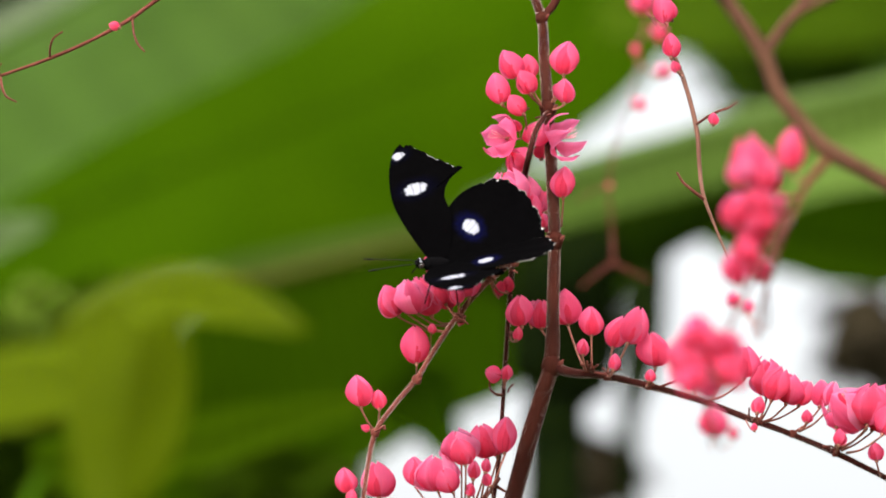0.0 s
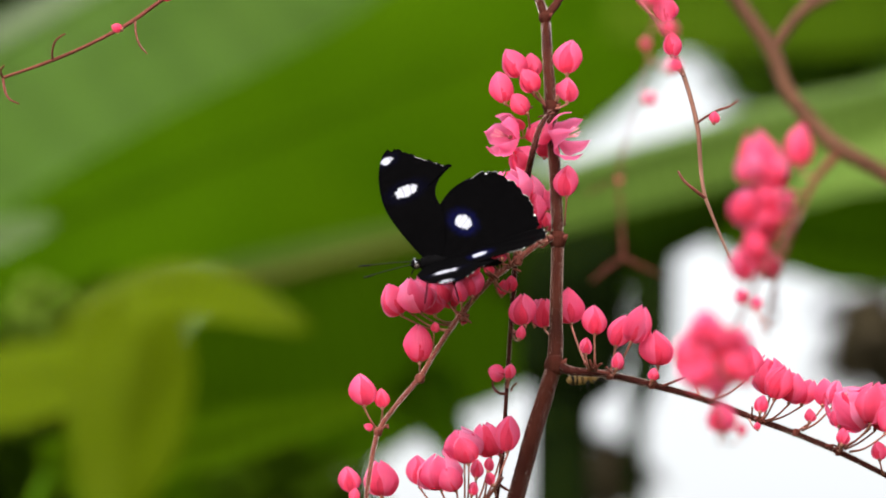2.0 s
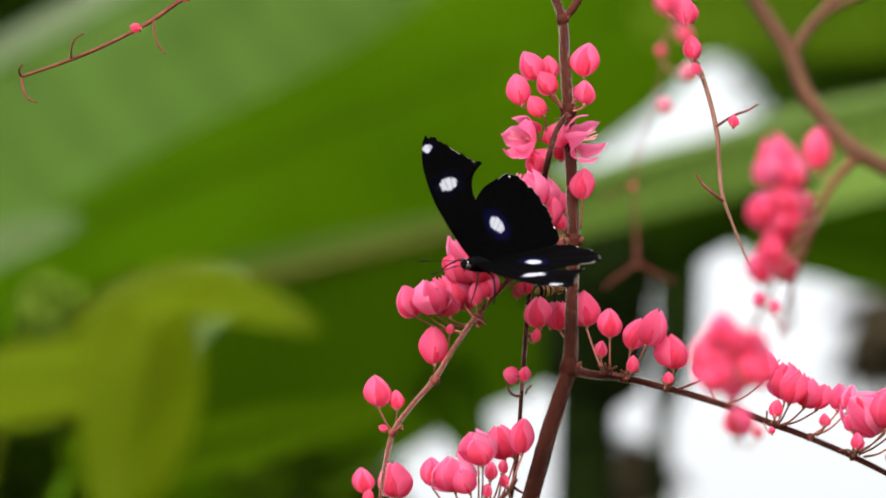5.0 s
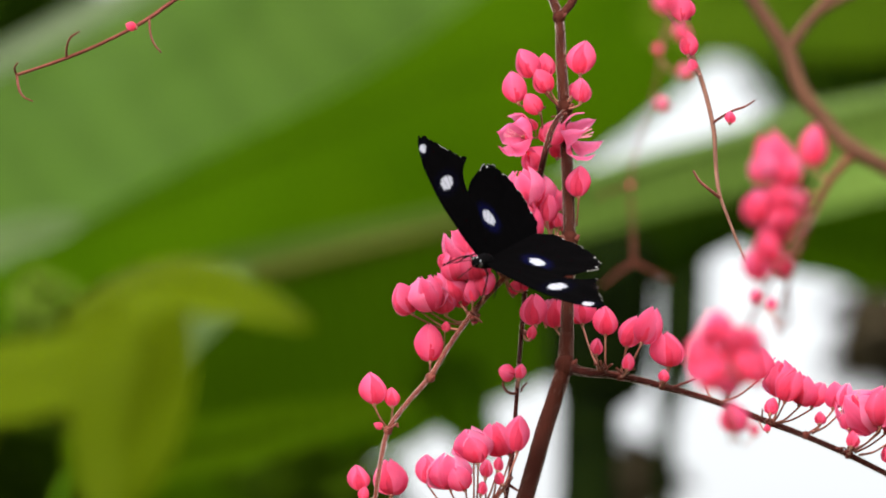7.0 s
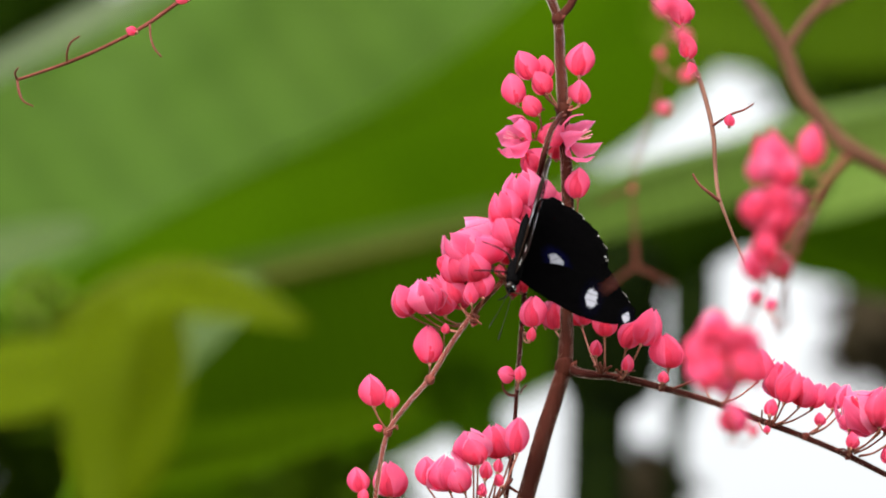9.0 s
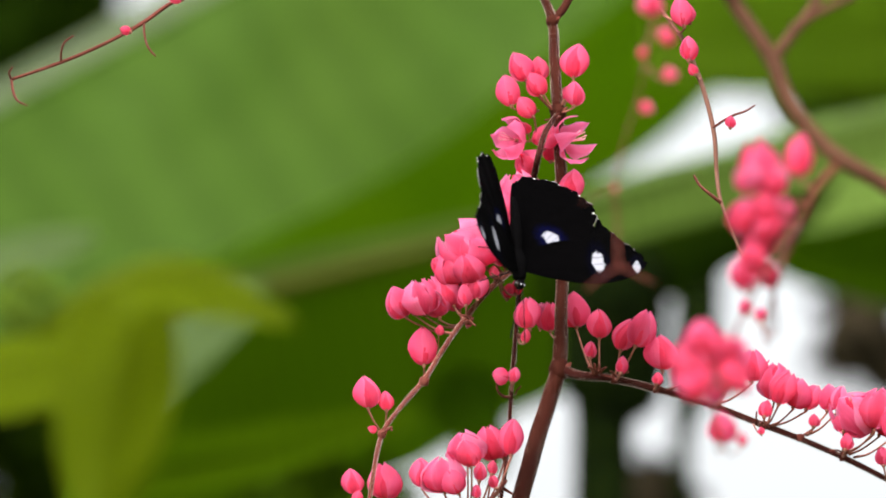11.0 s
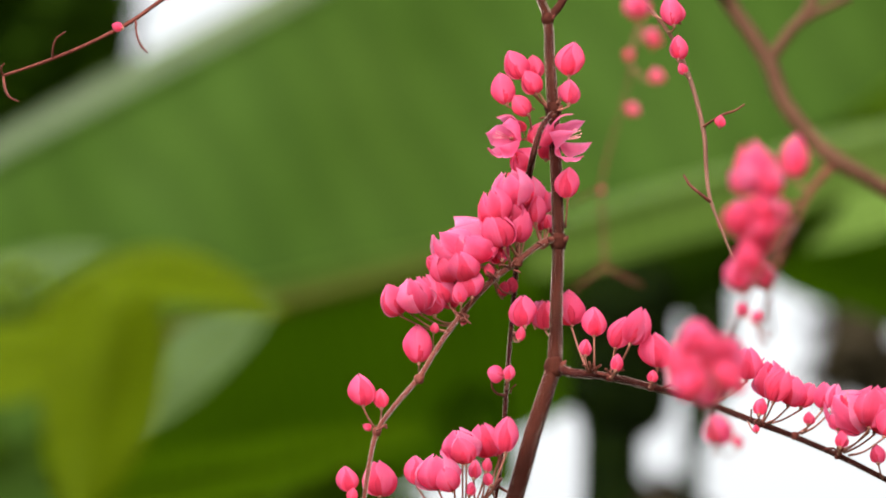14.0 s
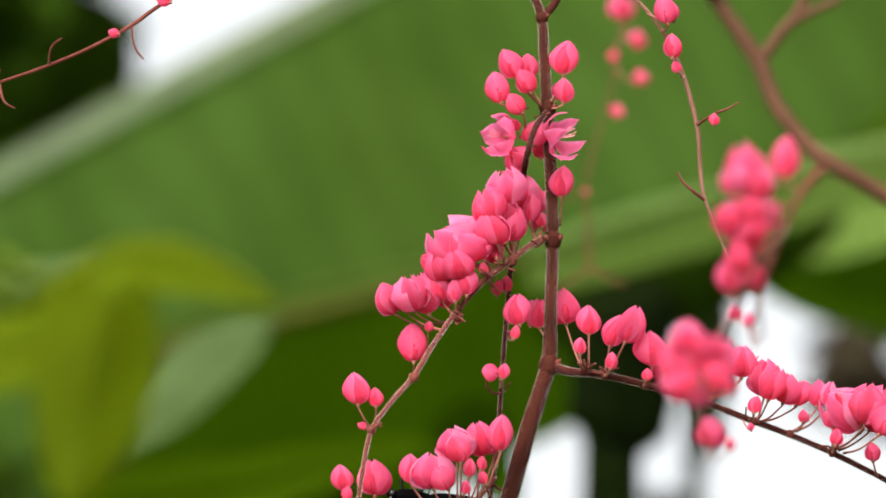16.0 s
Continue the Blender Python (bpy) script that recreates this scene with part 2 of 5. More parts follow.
FORE_SPOTS = [(151, 2, 11.5, 22, 12), (222, 16, 7, 13, 20)]
HIND_SPOTS = [(72, -70, 16, 13, 30)]
FORE_TOP = wing_material("forewing_upper_black", (0.0008, 0.0007, 0.0008), FORE_SPOTS, 0.02, [(238, -22, 2.5, 2.5, 0), (222, -42, 2, 2.5, 0), (200, -66, 2.5, 2, 0)])
HIND_TOP = wing_material("hindwing_upper_black", (0.0008, 0.0007, 0.0008), HIND_SPOTS, 0.12, [(160, -128, 2, 2, 0), (140, -165, 2.5, 2, 0), (105, -186, 2, 2, 0), (60, -196, 2.5, 2, 0)])
DOTS = [(30 + 22 * i, -186 + 3 * i + 2.3 * i * i, 3.5, 3, 0) for i in range(7)]
FORE_UNDER = wing_material("forewing_under_brown", (0.008, 0.005, 0.004), [(151, 2, 12, 30, 12), (222, 16, 9, 17, 20)], 0.0, [(45, 8, 5, 9, 0), (75, 4, 5, 10, 0)])
HIND_UNDER = wing_material("hindwing_under_brown", (0.015, 0.008, 0.005), [(85, -80, 16, 44, -28)], 0.0, DOTS)


# ---- building helpers ----
def part(name, bm, mat, parent=None, label="", smooth=True):
    """Links a bmesh as one mesh object under a thing or a part."""
    me = bpy.data.meshes.new(name)
    for f in bm.faces:
        f.smooth = smooth
    bm.to_mesh(me)
    bm.free()
    for m in (mat if isinstance(mat, (list, tuple)) else [mat]):
        me.materials.append(m)
    ob = new(name, me)
    if parent:
        ob.parent = parent
    if label:
        tagged(ob, label)
    return ob


def thing(name, label, category, group="", kind="", place=(0, 0, 0)):
    ob = new(name)
    ob.empty_display_size = 0.02
    ob.location = place
    return tagged(ob, label, category, group, kind)


# angle of one picture step in the camera's view
GRID = 1 / 13000.0


def at(a, b, d=0.0):
    """A place fitted to the camera's view: picture position a to the right, b down, on the upright sheet d metres
    behind the main vine, in steps of about 0.16 mm (wider farther off).
    """
    h, k = (a - 784) * GRID, (441 - b) * GRID
    s = (2.0 + d) / (0.98481 - 0.17365 * k)
    return Vector((s * h, d, 1.55 + s * (0.17365 + 0.98481 * k)))


def spline(pts, n):
    """Points on a smooth curve through pts (each a tuple of any length)."""
    p = [np.array(q, float) for q in pts]
    p = [2 * p[0] - p[1]] + p + [2 * p[-1] - p[-2]]
    out = []
    for i in range(1, len(p) - 2):
        for j in range(n):
            t = j / n
            out.append(0.5 * ((2 * p[i]) + (p[i + 1] - p[i - 1]) * t + (2 * p[i - 1] - 5 * p[i] + 4 * p[i + 1] - p[i + 2]) * t * t
                              + (3 * p[i] - p[i - 1] - 3 * p[i + 1] + p[i + 2]) * t ** 3))
    out.append(p[-2])
    return out


def tube(bm, line, sides=8, rough=0.03):
    """A tube along line: rows of x, y, z, radius, closed at both ends, a little uneven."""
    rings, side = [], None
    for i, q in enumerate(line):
        a, b = line[max(i - 1, 0)], line[min(i + 1, len(line) - 1)]
        d = Vector(b[:3]) - Vector(a[:3])
        d.normalize()
        side = d.orthogonal() if side is None else side - d * side.dot(d)
        side.normalize()
        up = d.cross(side)
        ring = []
        for k in range(sides):
            w = 2 * math.pi * k / sides
            r = q[3] * (1 + random.uniform(-rough, rough))
            ring.append(bm.verts.new(Vector(q[:3]) + (side * math.cos(w) + up * math.sin(w)) * r))
        rings.append(ring)
    for r0, r1 in zip(rings, rings[1:]):
        for k in range(sides):
            bm.faces.new((r0[k], r0[(k + 1) % sides], r1[(k + 1) % sides], r1[k]))
    bm.faces.new(rings[0][::-1])
    bm.faces.new(rings[-1])


def down(bm, line, per_mm, length):
    """Fine short hairs that stand off a stem."""
    rnd = random.Random(len(line))
    for a, b in zip(line, line[1:]):
        pa, pb = Vector(a[:3]), Vector(b[:3])
        d = pb - pa
        for _ in range(max(1, int(d.length * 1000 * per_mm))):
            c = pa.lerp(pb, rnd.random())
            o = Vector((rnd.gauss(0, 1), rnd.gauss(0, 1), rnd.gauss(0, 1)))
            o -= d * (o.dot(d) / d.length_squared)
            o.normalize()
            c += o * a[3] * 0.95
            t = d.normalized() * 0.000013
            e = c + (o + d.normalized() * rnd.uniform(-.2, .2)) * length * rnd.uniform(.5, 1.2)
            bm.faces.new([bm.verts.new(v) for v in (c - t, c + t, e)])


def stem(parent, name, mat, pts, label="", sides=8, n=6, hairs=0.0):
    """A stem through grid places (a, b, depth, thickness in grid steps)."""
    bm = bmesh.new()
    rows = []
    for a, b, d, w in pts:
        v = at(a, b, d)
        rows.append((v.x, v.y, v.z, w * 0.5 * (2.0 + d) * GRID))
    line = spline(rows, n)
    tube(bm, line, sides)
    ob = part(name, bm, mat, parent, label)
    if hairs:
        bm = bmesh.new()
        down(bm, line, hairs, 0.00026)
        tagged(part("stem_down", bm, DOWN, ob, "pale fine down on the stem"), kind="stuff")
    return ob


def shoot(parent, name, mat, pts, label="", sides=8, n=5):
    """A stem or stalk through places in the world (x, y, z, radius), set into its parent's own space."""
    inv = parent.matrix_basis.inverted()
    bm = bmesh.new()
    tube(bm, spline([(*(inv @ Vector(q[:3])), q[3]) for q in pts], n), sides)
    return part(name, bm, mat, parent, label)


def sepal_mesh(name, centre, span, inset, flat, flare, seed, mats, frill=0.0, tip=1.7, bend=0.0, grow=-0.1):
    """One thin sepal: base at 0, tip at z = 1, its middle out at the angle centre (0 is the front, +y); flat: depth against breadth;
    rounded, slightly lobed below and drawn to a point above, with a wavy rim."""
    rnd = random.Random(seed)
    bm = bmesh.new()
    rim = bm.verts.layers.float.new("rim")
    nu, nv = 10, 11
    rows = []
    ph = [rnd.uniform(0, 6.28) for _ in range(4)]
    c0 = radians(centre)
    for j in range(nv + 1):
        s = (j / nv) ** 1.35
        if s < 0.44:
            prof = max(0.08, math.sin(math.pi / 2 * s / 0.44) ** 0.62)
        else:
            prof = max(0.0, 1 - ((s - 0.44) / 0.56) ** tip) ** 0.88
        lobe = math.sin(math.pi * min(1.0, s / 0.40))
        ring = []
        for i in range(nu + 1):
            u = -1 + 2 * i / nu
            wave = 0.06 * math.sin(6 * s + ph[0] + (1.7 if u > 0 else 0)) * abs(u) ** 2
            ang = c0 + u * span * (1 + grow * (s - 0.4) + wave)
            r = 0.5 * inset * prof * (1 + 0.05 * (1 - abs(u)) ** 2 + flare * abs(u) ** 3 + (flare * 1.4 + frill) * s ** 3)
            r *= 1 + 0.025 * math.sin(7 * u + ph[1] + 3 * s) + 0.05 * math.sin(2 * ang + ph[2] + 5 * s) + frill * 0.5 * abs(u) ** 2 * math.sin(13 * s + ph[2])
            z = s - 0.07 * lobe * (0.2 + 0.8 * abs(u)) - 0.05 * abs(u) ** 2 * s + frill * 0.16 * abs(u) ** 2 * math.sin(9 * s + ph[3])
            vert = bm.verts.new((r * math.sin(ang) + bend * (s * s - 0.35), flat * r * math.cos(ang), z))
            vert[rim] = min(1.0, 0.45 * abs(u) ** 2.2 + 0.42 * max(0.0, s - 0.25) ** 0.8 + 0.15 * s)
            ring.append(vert)
        rows.append(ring)
    for r0, r1 in zip(rows, rows[1:]):
        for i in range(nu):
            bm.faces.new((r0[i], r0[i + 1], r1[i + 1], r1[i]))
    for f in bm.faces:
        f.smooth = True
    me = bpy.data.meshes.new(name)
    bm.to_mesh(me)
    bm.free()
    me.materials.append(mats)
    return me


# buds: an inner sepal between two outer ones, seen from its front, its side or its back
BUDS, CUPS, STARS = {}, {}, {}
TONES = {"mid": PETAL, "deep": PETAL_DEEP, "pale": PETAL_PALE}
for tone, mat_ in TONES.items():
    in_mat = PETAL if tone == "pale" else PETAL_DEEP
    BUDS[tone] = []
    for k, (aim, bend) in enumerate(((0, 0.03), (14, -0.09), (-18, 0.10), (62, -0.08), (-66, 0.07), (180, -0.04), (148, 0.11), (40, 0.13))):
        BUDS[tone].append([(aim, sepal_mesh("sepal", aim, 1.05, 0.86, 0.40, 0.0, 10 + k, in_mat, 0.0, 1.6, bend)),
                           (aim + 103, sepal_mesh("sepal", aim + 103, 1.36, 0.96, 0.40, 0.10, 30 + k, mat_, 0.02, 1.8, bend, 0.55)),
                           (aim - 103, sepal_mesh("sepal", aim - 103, 1.28, 0.93, 0.40, 0.14, 50 + k, mat_, 0.04, 1.6, bend, 0.6))])
    CUPS[tone] = []
    for k, aim in enumerate((0, 35, -30, 75)):
        CUPS[tone].append([(aim + p, sepal_mesh("sepal", aim + p, span, inset, 0.52, 0.12, 60 + 7 * k + n, mat_ if n < 3 else in_mat, 0.11 + (0.03 * (k + n)) % 0.12, tip, 0.05 * (k - 1.5)))
                           for n, (p, span, inset, tip) in enumerate(((176, 1.15, 1.0, 1.6), (98, 1.1, 1.0, 1.8), (-100, 1.0, 0.96, 1.5), (38, 0.75, 0.84, 1.6), (-32, 0.8, 0.78, 1.5)))])
    STARS[tone] = [sepal_mesh("sepal", 0, 0.62, 0.95, 1.0, 0.22, 82, mat_, 0.14, 1.4), sepal_mesh("sepal", 0, 0.90, 1.05, 1.0, 0.14, 81, mat_, 0.18, 2.2)]
bm = bmesh.new()
tube(bm, spline([(0, 0, 0.02, 0.06), (0, 0, 0.14, 0.17), (0, 0, 0.42, 0.22), (0, 0, 0.70, 0.13), (0, 0, 0.9, 0.03)], 3), 9, 0.05)
for f in bm.faces:
    f.smooth = True
INNER = bpy.data.meshes.new("inner_bud")
bm.to_mesh(INNER)
bm.free()
INNER.materials.append(PETAL_DEEP)


def flower(vine, foot, base, tip, wide=0.8, opened=0, turn=0, tone="mid", stalk=PEDICEL, lean=0.0, thick=4.6):
    """A coral vine flower: stalk and receptacle, with its sepals as pieces. foot: where the stalk leaves the stem (a, b, depth);
    base and tip of the flower (a, b[, depth]); wide: breadth against length; opened: degrees by which the sepals spread."""
    d0 = foot[2]
    d1 = base[2] if len(base) > 2 else d0
    p0, p1, p2 = at(*foot), at(base[0], base[1], d1), at(tip[0], tip[1], (tip[2] if len(tip) > 2 else d1) + lean)
    ax = p2 - p1
    size = ax.length
    ax.normalize()
    rnd = random.Random(int(base[0] * 7 + base[1] * 13))
    bm = bmesh.new()
    r = thick * 0.5 * GRID * (2 + d0)
    mid = (p0 + p1) * 0.5 + Vector((0, rnd.uniform(-1, 1) * 0.0008, -0.0004)) - ax * (p1 - p0).length * 0.08
    rows = [(*p0, r * 1.15), (*mid, r * 0.8), (*(p1 - ax * size * 0.08), r * 0.85), (*(p1 - ax * size * 0.02), r * 1.7), (*(p1 + ax * size * 0.08), r * 1.5)]
    tube(bm, spline(rows, 4), 7)
    fl = part("flower", bm, stalk, vine)
    front = Vector((rnd.uniform(-.3, .3), -1, 0.1))
    front = (front - ax * front.dot(ax)).normalized()
    q = Matrix.Translation(p1) @ Matrix((front.cross(ax), front, ax)).transposed().to_4x4()
    w = wide * size
    star, cup = opened > 25, 9 <= opened <= 25
    pieces = []
    if star:
        for k in range(5):
            pieces.append((STARS[tone][0 if wide < 0.85 else 1], turn + k * 72 + rnd.uniform(-8, 8), opened * rnd.uniform(0.8, 1.25), w * 0.95, size * rnd.uniform(0.9, 1.05)))
    elif cup:
        lay = CUPS["pale" if tone == "mid" and rnd.random() < 0.35 else tone][rnd.randrange(4)]
        for phi, mesh in lay:
            pieces.append((mesh, phi, opened * rnd.uniform(0.35, 1.2), w * 1.06, size * rnd.uniform(0.84, 1.04)))
    else:
        lay = BUDS[tone][rnd.randrange(3) if rnd.random() < 0.5 else rnd.randrange(3, 8)]
        for k, (phi, mesh) in enumerate(lay):
            pieces.append((mesh, phi, max(0.0, opened - 3) * (0.9 if k else 0.0), w, size * (0.97 if k == 0 else rnd.uniform(0.98, 1.02))))
    for mesh, turn_k, tilt, w_k, h_k in pieces:
        ob = new("sepal", mesh)
        ob.parent = fl
        if star:
            spread = pose(0, 0, 0, 0, 0, turn_k) @ pose(0, 0, 0, -tilt)
        else:
            spread = pose(0, 0, 0, -tilt * 0.7 * math.cos(radians(turn_k)), tilt * math.sin(radians(turn_k)), 0)
        ob.matrix_basis = q @ spread @ Matrix.Diagonal((w_k, w_k, h_k, 1))
    if not star:
        core = new("inner_bud", INNER)
        core.parent = fl
        core.matrix_basis = q @ Matrix.Diagonal((w, w, size * 0.95, 1))
    if star or opened >= 14:
        bs = bmesh.new()
        spin = q.to_3x3()
        for k in range(8):
            a = k * math.pi / 4 + rnd.uniform(-.2, .2)
            tipv = p1 + ax * size * rnd.uniform(.5, .65) * (1 if star else 1.25) + (spin @ Vector((math.cos(a), math.sin(a), 0))) * size * 0.13
            tube(bs, [(*(p1 + ax * size * .05), size * .012), (*tipv, size * .010), (*(tipv + ax * size * .03), size * .022), (*(tipv + ax * size * .06), size * .010)], 5)
        part("stamens", bs, STAMEN, fl)
    return fl


def tendril(parent, pts, mat=STEM_RED):
    return stem(parent, "tendril", mat, pts, "thin curled tendril", 6, 6)


# ---- ground ----
bm = bmesh.new()
bmesh.ops.create_grid(bm, x_segments=60, y_segments=60, size=400)
for v in bm.verts:
    v.co.z = noise.noise(v.co * 0.05) * 0.15
tagged(part("ground", bm, GROUND), "damp dark soil with patches of low grass", "ground", kind="structure")


# ---- banana leaves and far plants ----
def banana_leaf(name, label, mat, p0, p1, up_side, low_side, cup=0.1, sag=0.05, seed=1, rib=RIB, rib_w=0.012, point=0.6, group="banana leaves", up_mat=None):
    """A banana leaf: midrib from p0 to p1, one half blade out along up_side, the other along low_side, with side ribs and a wavy rim."""
    p0, p1, ua, la = Vector(p0), Vector(p1), Vector(up_side), Vector(low_side)
    along = p1 - p0
    length = along.length
    ex = along.normalized()
    ez = ex.cross(ua if ua.length > la.length else -la).normalized()
    ey = ez.cross(ex)
    frame_m = Matrix((ex, ey, ez)).transposed().to_4x4()
    frame_m.translation = p0
    leaf = thing(name, label, "leaf", group)
    leaf.matrix_basis = frame_m
    inv = frame_m.to_3x3().transposed()
    rnd = random.Random(seed)
    ph = [rnd.uniform(0, 6.28) for _ in range(4)]
    nx, ny = 46, 12

    def spine(s):
        return Vector((s * length, 0, sag * length * math.sin(math.pi * s)))

    for side, blade_mat in ((ua, up_mat or mat), (la, mat)):
        local = inv @ side
        bm = bmesh.new()
        rows = []
        for i in range(nx + 1):
            s = i / nx
            prof = (math.sin(math.pi * (0.06 + 0.94 * s) ** point) ** 0.55) if s < 1 else 0
            row = []
            for j in range(ny + 1):
                u = j / ny
                wav = 0.015 * math.sin(26 * s + ph[0]) * u ** 2 + 0.03 * math.sin(9 * s + ph[1]) * u ** 2
                v = spine(s) + local * prof * u * (1 + 0.03 * math.sin(17 * s + ph[2]) * u)
                v.z += local.length * (wav - cup * u ** 2 + cup * 0.4 * u)
                row.append(bm.verts.new(v))
            rows.append(row)
        for r0, r1 in zip(rows, rows[1:]):
            for j in range(ny):
                try:
                    bm.faces.new((r0[j], r0[j + 1], r1[j + 1], r1[j]))
                except ValueError:
                    pass
        part("blade", bm, blade_mat, leaf)
    bm = bmesh.new()
    tube(bm, [(*spine(i / 20), rib_w * (1.15 - i / 20)) for i in range(21)], 8, 0.03)
    part("midrib", bm, rib, leaf)
    return leaf


def px(a, b, d):
    return at(a, b, d)


def sheet_vec(a, b, d, back=0.0):
    """A vector of (a, b) grid steps on the sheet at depth d, tilted back by so many metres."""
    v = at(784 + a, 441 + b, d) - at(784, 441, d)
    v.y += back
    return v


pale_leaf = banana_leaf("banana_leaf", "broad pale green banana leaf with sky sheen coloured into its upper margin", LEAF_PALE,
                        px(-500, 575, 3.0), px(2400, -961, 3.0), sheet_vec(-36, -68, 3.0, 0.05), sheet_vec(357, 669, 3.0, 0.0), 0.05, 0.0, 3, LEAF_PALE, 0.004, up_mat=LEAF_SHEEN)
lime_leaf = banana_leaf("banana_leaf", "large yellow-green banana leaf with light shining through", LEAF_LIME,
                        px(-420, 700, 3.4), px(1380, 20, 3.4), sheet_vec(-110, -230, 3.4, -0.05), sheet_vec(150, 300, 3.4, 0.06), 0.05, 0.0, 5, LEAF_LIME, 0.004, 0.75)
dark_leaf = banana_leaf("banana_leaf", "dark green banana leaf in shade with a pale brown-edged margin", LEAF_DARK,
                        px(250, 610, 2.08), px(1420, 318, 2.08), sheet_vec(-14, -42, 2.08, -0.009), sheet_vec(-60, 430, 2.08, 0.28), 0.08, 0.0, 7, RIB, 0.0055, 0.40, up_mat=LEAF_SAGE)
sage_leaf = banana_leaf("banana_leaf", "sage green banana leaf, dull and backlit", LEAF_SAGE,
                        px(930, 430, 1.88), px(2150, 125, 1.88), sheet_vec(0, -58, 1.88, 0.04), sheet_vec(10, 85, 1.88, 0.006), 0.1, 0.02, 9, LEAF_SAGE, 0.003)
side_leaf = banana_leaf("banana_leaf", "dull sage green banana leaf hanging by the sky", LEAF_SAGE,
                        px(1230, 372, 2.15), px(2150, 260, 2.15), sheet_vec(0, -100, 2.15, 0.07), sheet_vec(8, 122, 2.15, -0.045), 0.1, 0.02, 19, LEAF_SAGE, 0.003)
# dark blade added where deep shade lies below the sage leaf
banana_leaf("banana_leaf", "dark green banana leaf added to hold the deep shade", LEAF_DEEP,
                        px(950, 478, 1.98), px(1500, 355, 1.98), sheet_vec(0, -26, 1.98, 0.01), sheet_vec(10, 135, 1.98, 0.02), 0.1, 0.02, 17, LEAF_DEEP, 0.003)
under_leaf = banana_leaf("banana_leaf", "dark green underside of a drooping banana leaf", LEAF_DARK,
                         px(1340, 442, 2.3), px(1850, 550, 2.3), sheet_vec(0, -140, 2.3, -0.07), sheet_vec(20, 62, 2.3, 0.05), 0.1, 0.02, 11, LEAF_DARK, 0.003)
high_leaf = banana_leaf("banana_leaf", "olive green banana leaf seen from below", LEAF_OLIVE,
                        px(1200, 46, 3.25), px(1980, 72, 3.25), sheet_vec(0, -360, 3.25, 0.02), sheet_vec(0, 112, 3.25, -0.02), 0.1, 0.02, 15, LEAF_OLIVE, 0.003)
low_leaf = banana_leaf("banana_leaf", "narrow yellow-green leaf in the undergrowth", LEAF_OLIVE,
                       px(150, 880, 1.6), px(770, 765, 1.6), sheet_vec(0, -36, 1.6, -0.03), sheet_vec(10, 44, 1.6, 0.035), 0.1, 0.02, 13, LEAF_OLIVE, 0.003)
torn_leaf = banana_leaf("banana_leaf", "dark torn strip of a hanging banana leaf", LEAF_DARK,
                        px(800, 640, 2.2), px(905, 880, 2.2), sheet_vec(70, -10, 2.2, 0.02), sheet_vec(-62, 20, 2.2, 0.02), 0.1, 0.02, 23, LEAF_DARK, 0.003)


def banana_plant(label, pts, mat=TRUNK):
    """A dark banana plant's stem that rises from the ground, wrapped in leaf sheaths: (a, b, depth, thickness)."""
    t = thing("banana_plant", label, "banana plant", "banana plants")
    first = at(*pts[0][:3])
    line = [(first.x, first.y, -0.1, pts[0][3] * 0.6 * (2 + pts[0][2]) * GRID)]
    for a, b, d, w in pts:
        v = at(a, b, d)
        line.append((v.x, v.y, v.z, w * 0.5 * (2 + d) * GRID))
    bm = bmesh.new()
    tube(bm, spline(line, 8), 12, 0.08)
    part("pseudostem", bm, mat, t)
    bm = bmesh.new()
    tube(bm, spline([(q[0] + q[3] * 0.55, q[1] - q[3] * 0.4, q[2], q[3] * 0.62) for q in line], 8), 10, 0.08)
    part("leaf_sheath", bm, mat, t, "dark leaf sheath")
    return t


# first stem's swollen top fills a dark leafy mass in the camera's view
banana_plant("dark banana stem with the deep shade in its colour", [(1080, 1000, 2.0, 96), (1082, 850, 2.0, 92), (1084, 780, 2.0, 98), (1092, 730, 2.0, 168), (1096, 640, 2.0, 176), (1100, 540, 2.0, 176), (1116, 460, 2.02, 156), (1140, 400, 2.07, 106)])
banana_plant("dark banana stem with the deep shade in its colour", [(1230, 960, 2.6, 30), (1236, 800, 2.6, 36), (1250, 720, 2.6, 56), (1262, 640, 2.6, 60), (1268, 500, 2.6, 54), (1275, 330, 2.6, 40)])
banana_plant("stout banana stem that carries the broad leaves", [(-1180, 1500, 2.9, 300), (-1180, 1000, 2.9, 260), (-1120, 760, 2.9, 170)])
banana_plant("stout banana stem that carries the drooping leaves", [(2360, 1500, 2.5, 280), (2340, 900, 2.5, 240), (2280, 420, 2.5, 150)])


def petiole(leaf, start, mid, foot, mat, thick=0.008):
    """A leaf's stalk from its blade to the plant's stem."""
    a, b, c = at(*start), at(*mid), at(*foot)
    shoot(leaf, "petiole", mat, [(*a, thick * 0.7), (*a.lerp(b, 0.5), thick * 0.85), (*b, thick), (*b.lerp(c, 0.6), thick * 1.2), (*c, thick * 1.5)], "", 10)


petiole(pale_leaf, (-495, 573, 3.0), (-820, 790, 2.98), (-1130, 1400, 2.9), LEAF_PALE)
petiole(lime_leaf, (-415, 698, 3.4), (-800, 850, 3.3), (-1150, 1400, 2.95), LEAF_LIME)
petiole(side_leaf, (2145, 261, 2.15), (2230, 300, 2.3), (2320, 760, 2.47), LEAF_SAGE)
petiole(torn_leaf, (801, 642, 2.2), (790, 560, 2.18), (800, 500, 2.12), LEAF_DARK, 0.003)
petiole(sage_leaf, (2145, 126, 1.88), (2260, 150, 2.1), (2310, 640, 2.46), LEAF_SAGE)
petiole(under_leaf, (1845, 535, 2.3), (2080, 570, 2.35), (2330, 960, 2.48), LEAF_DARK)
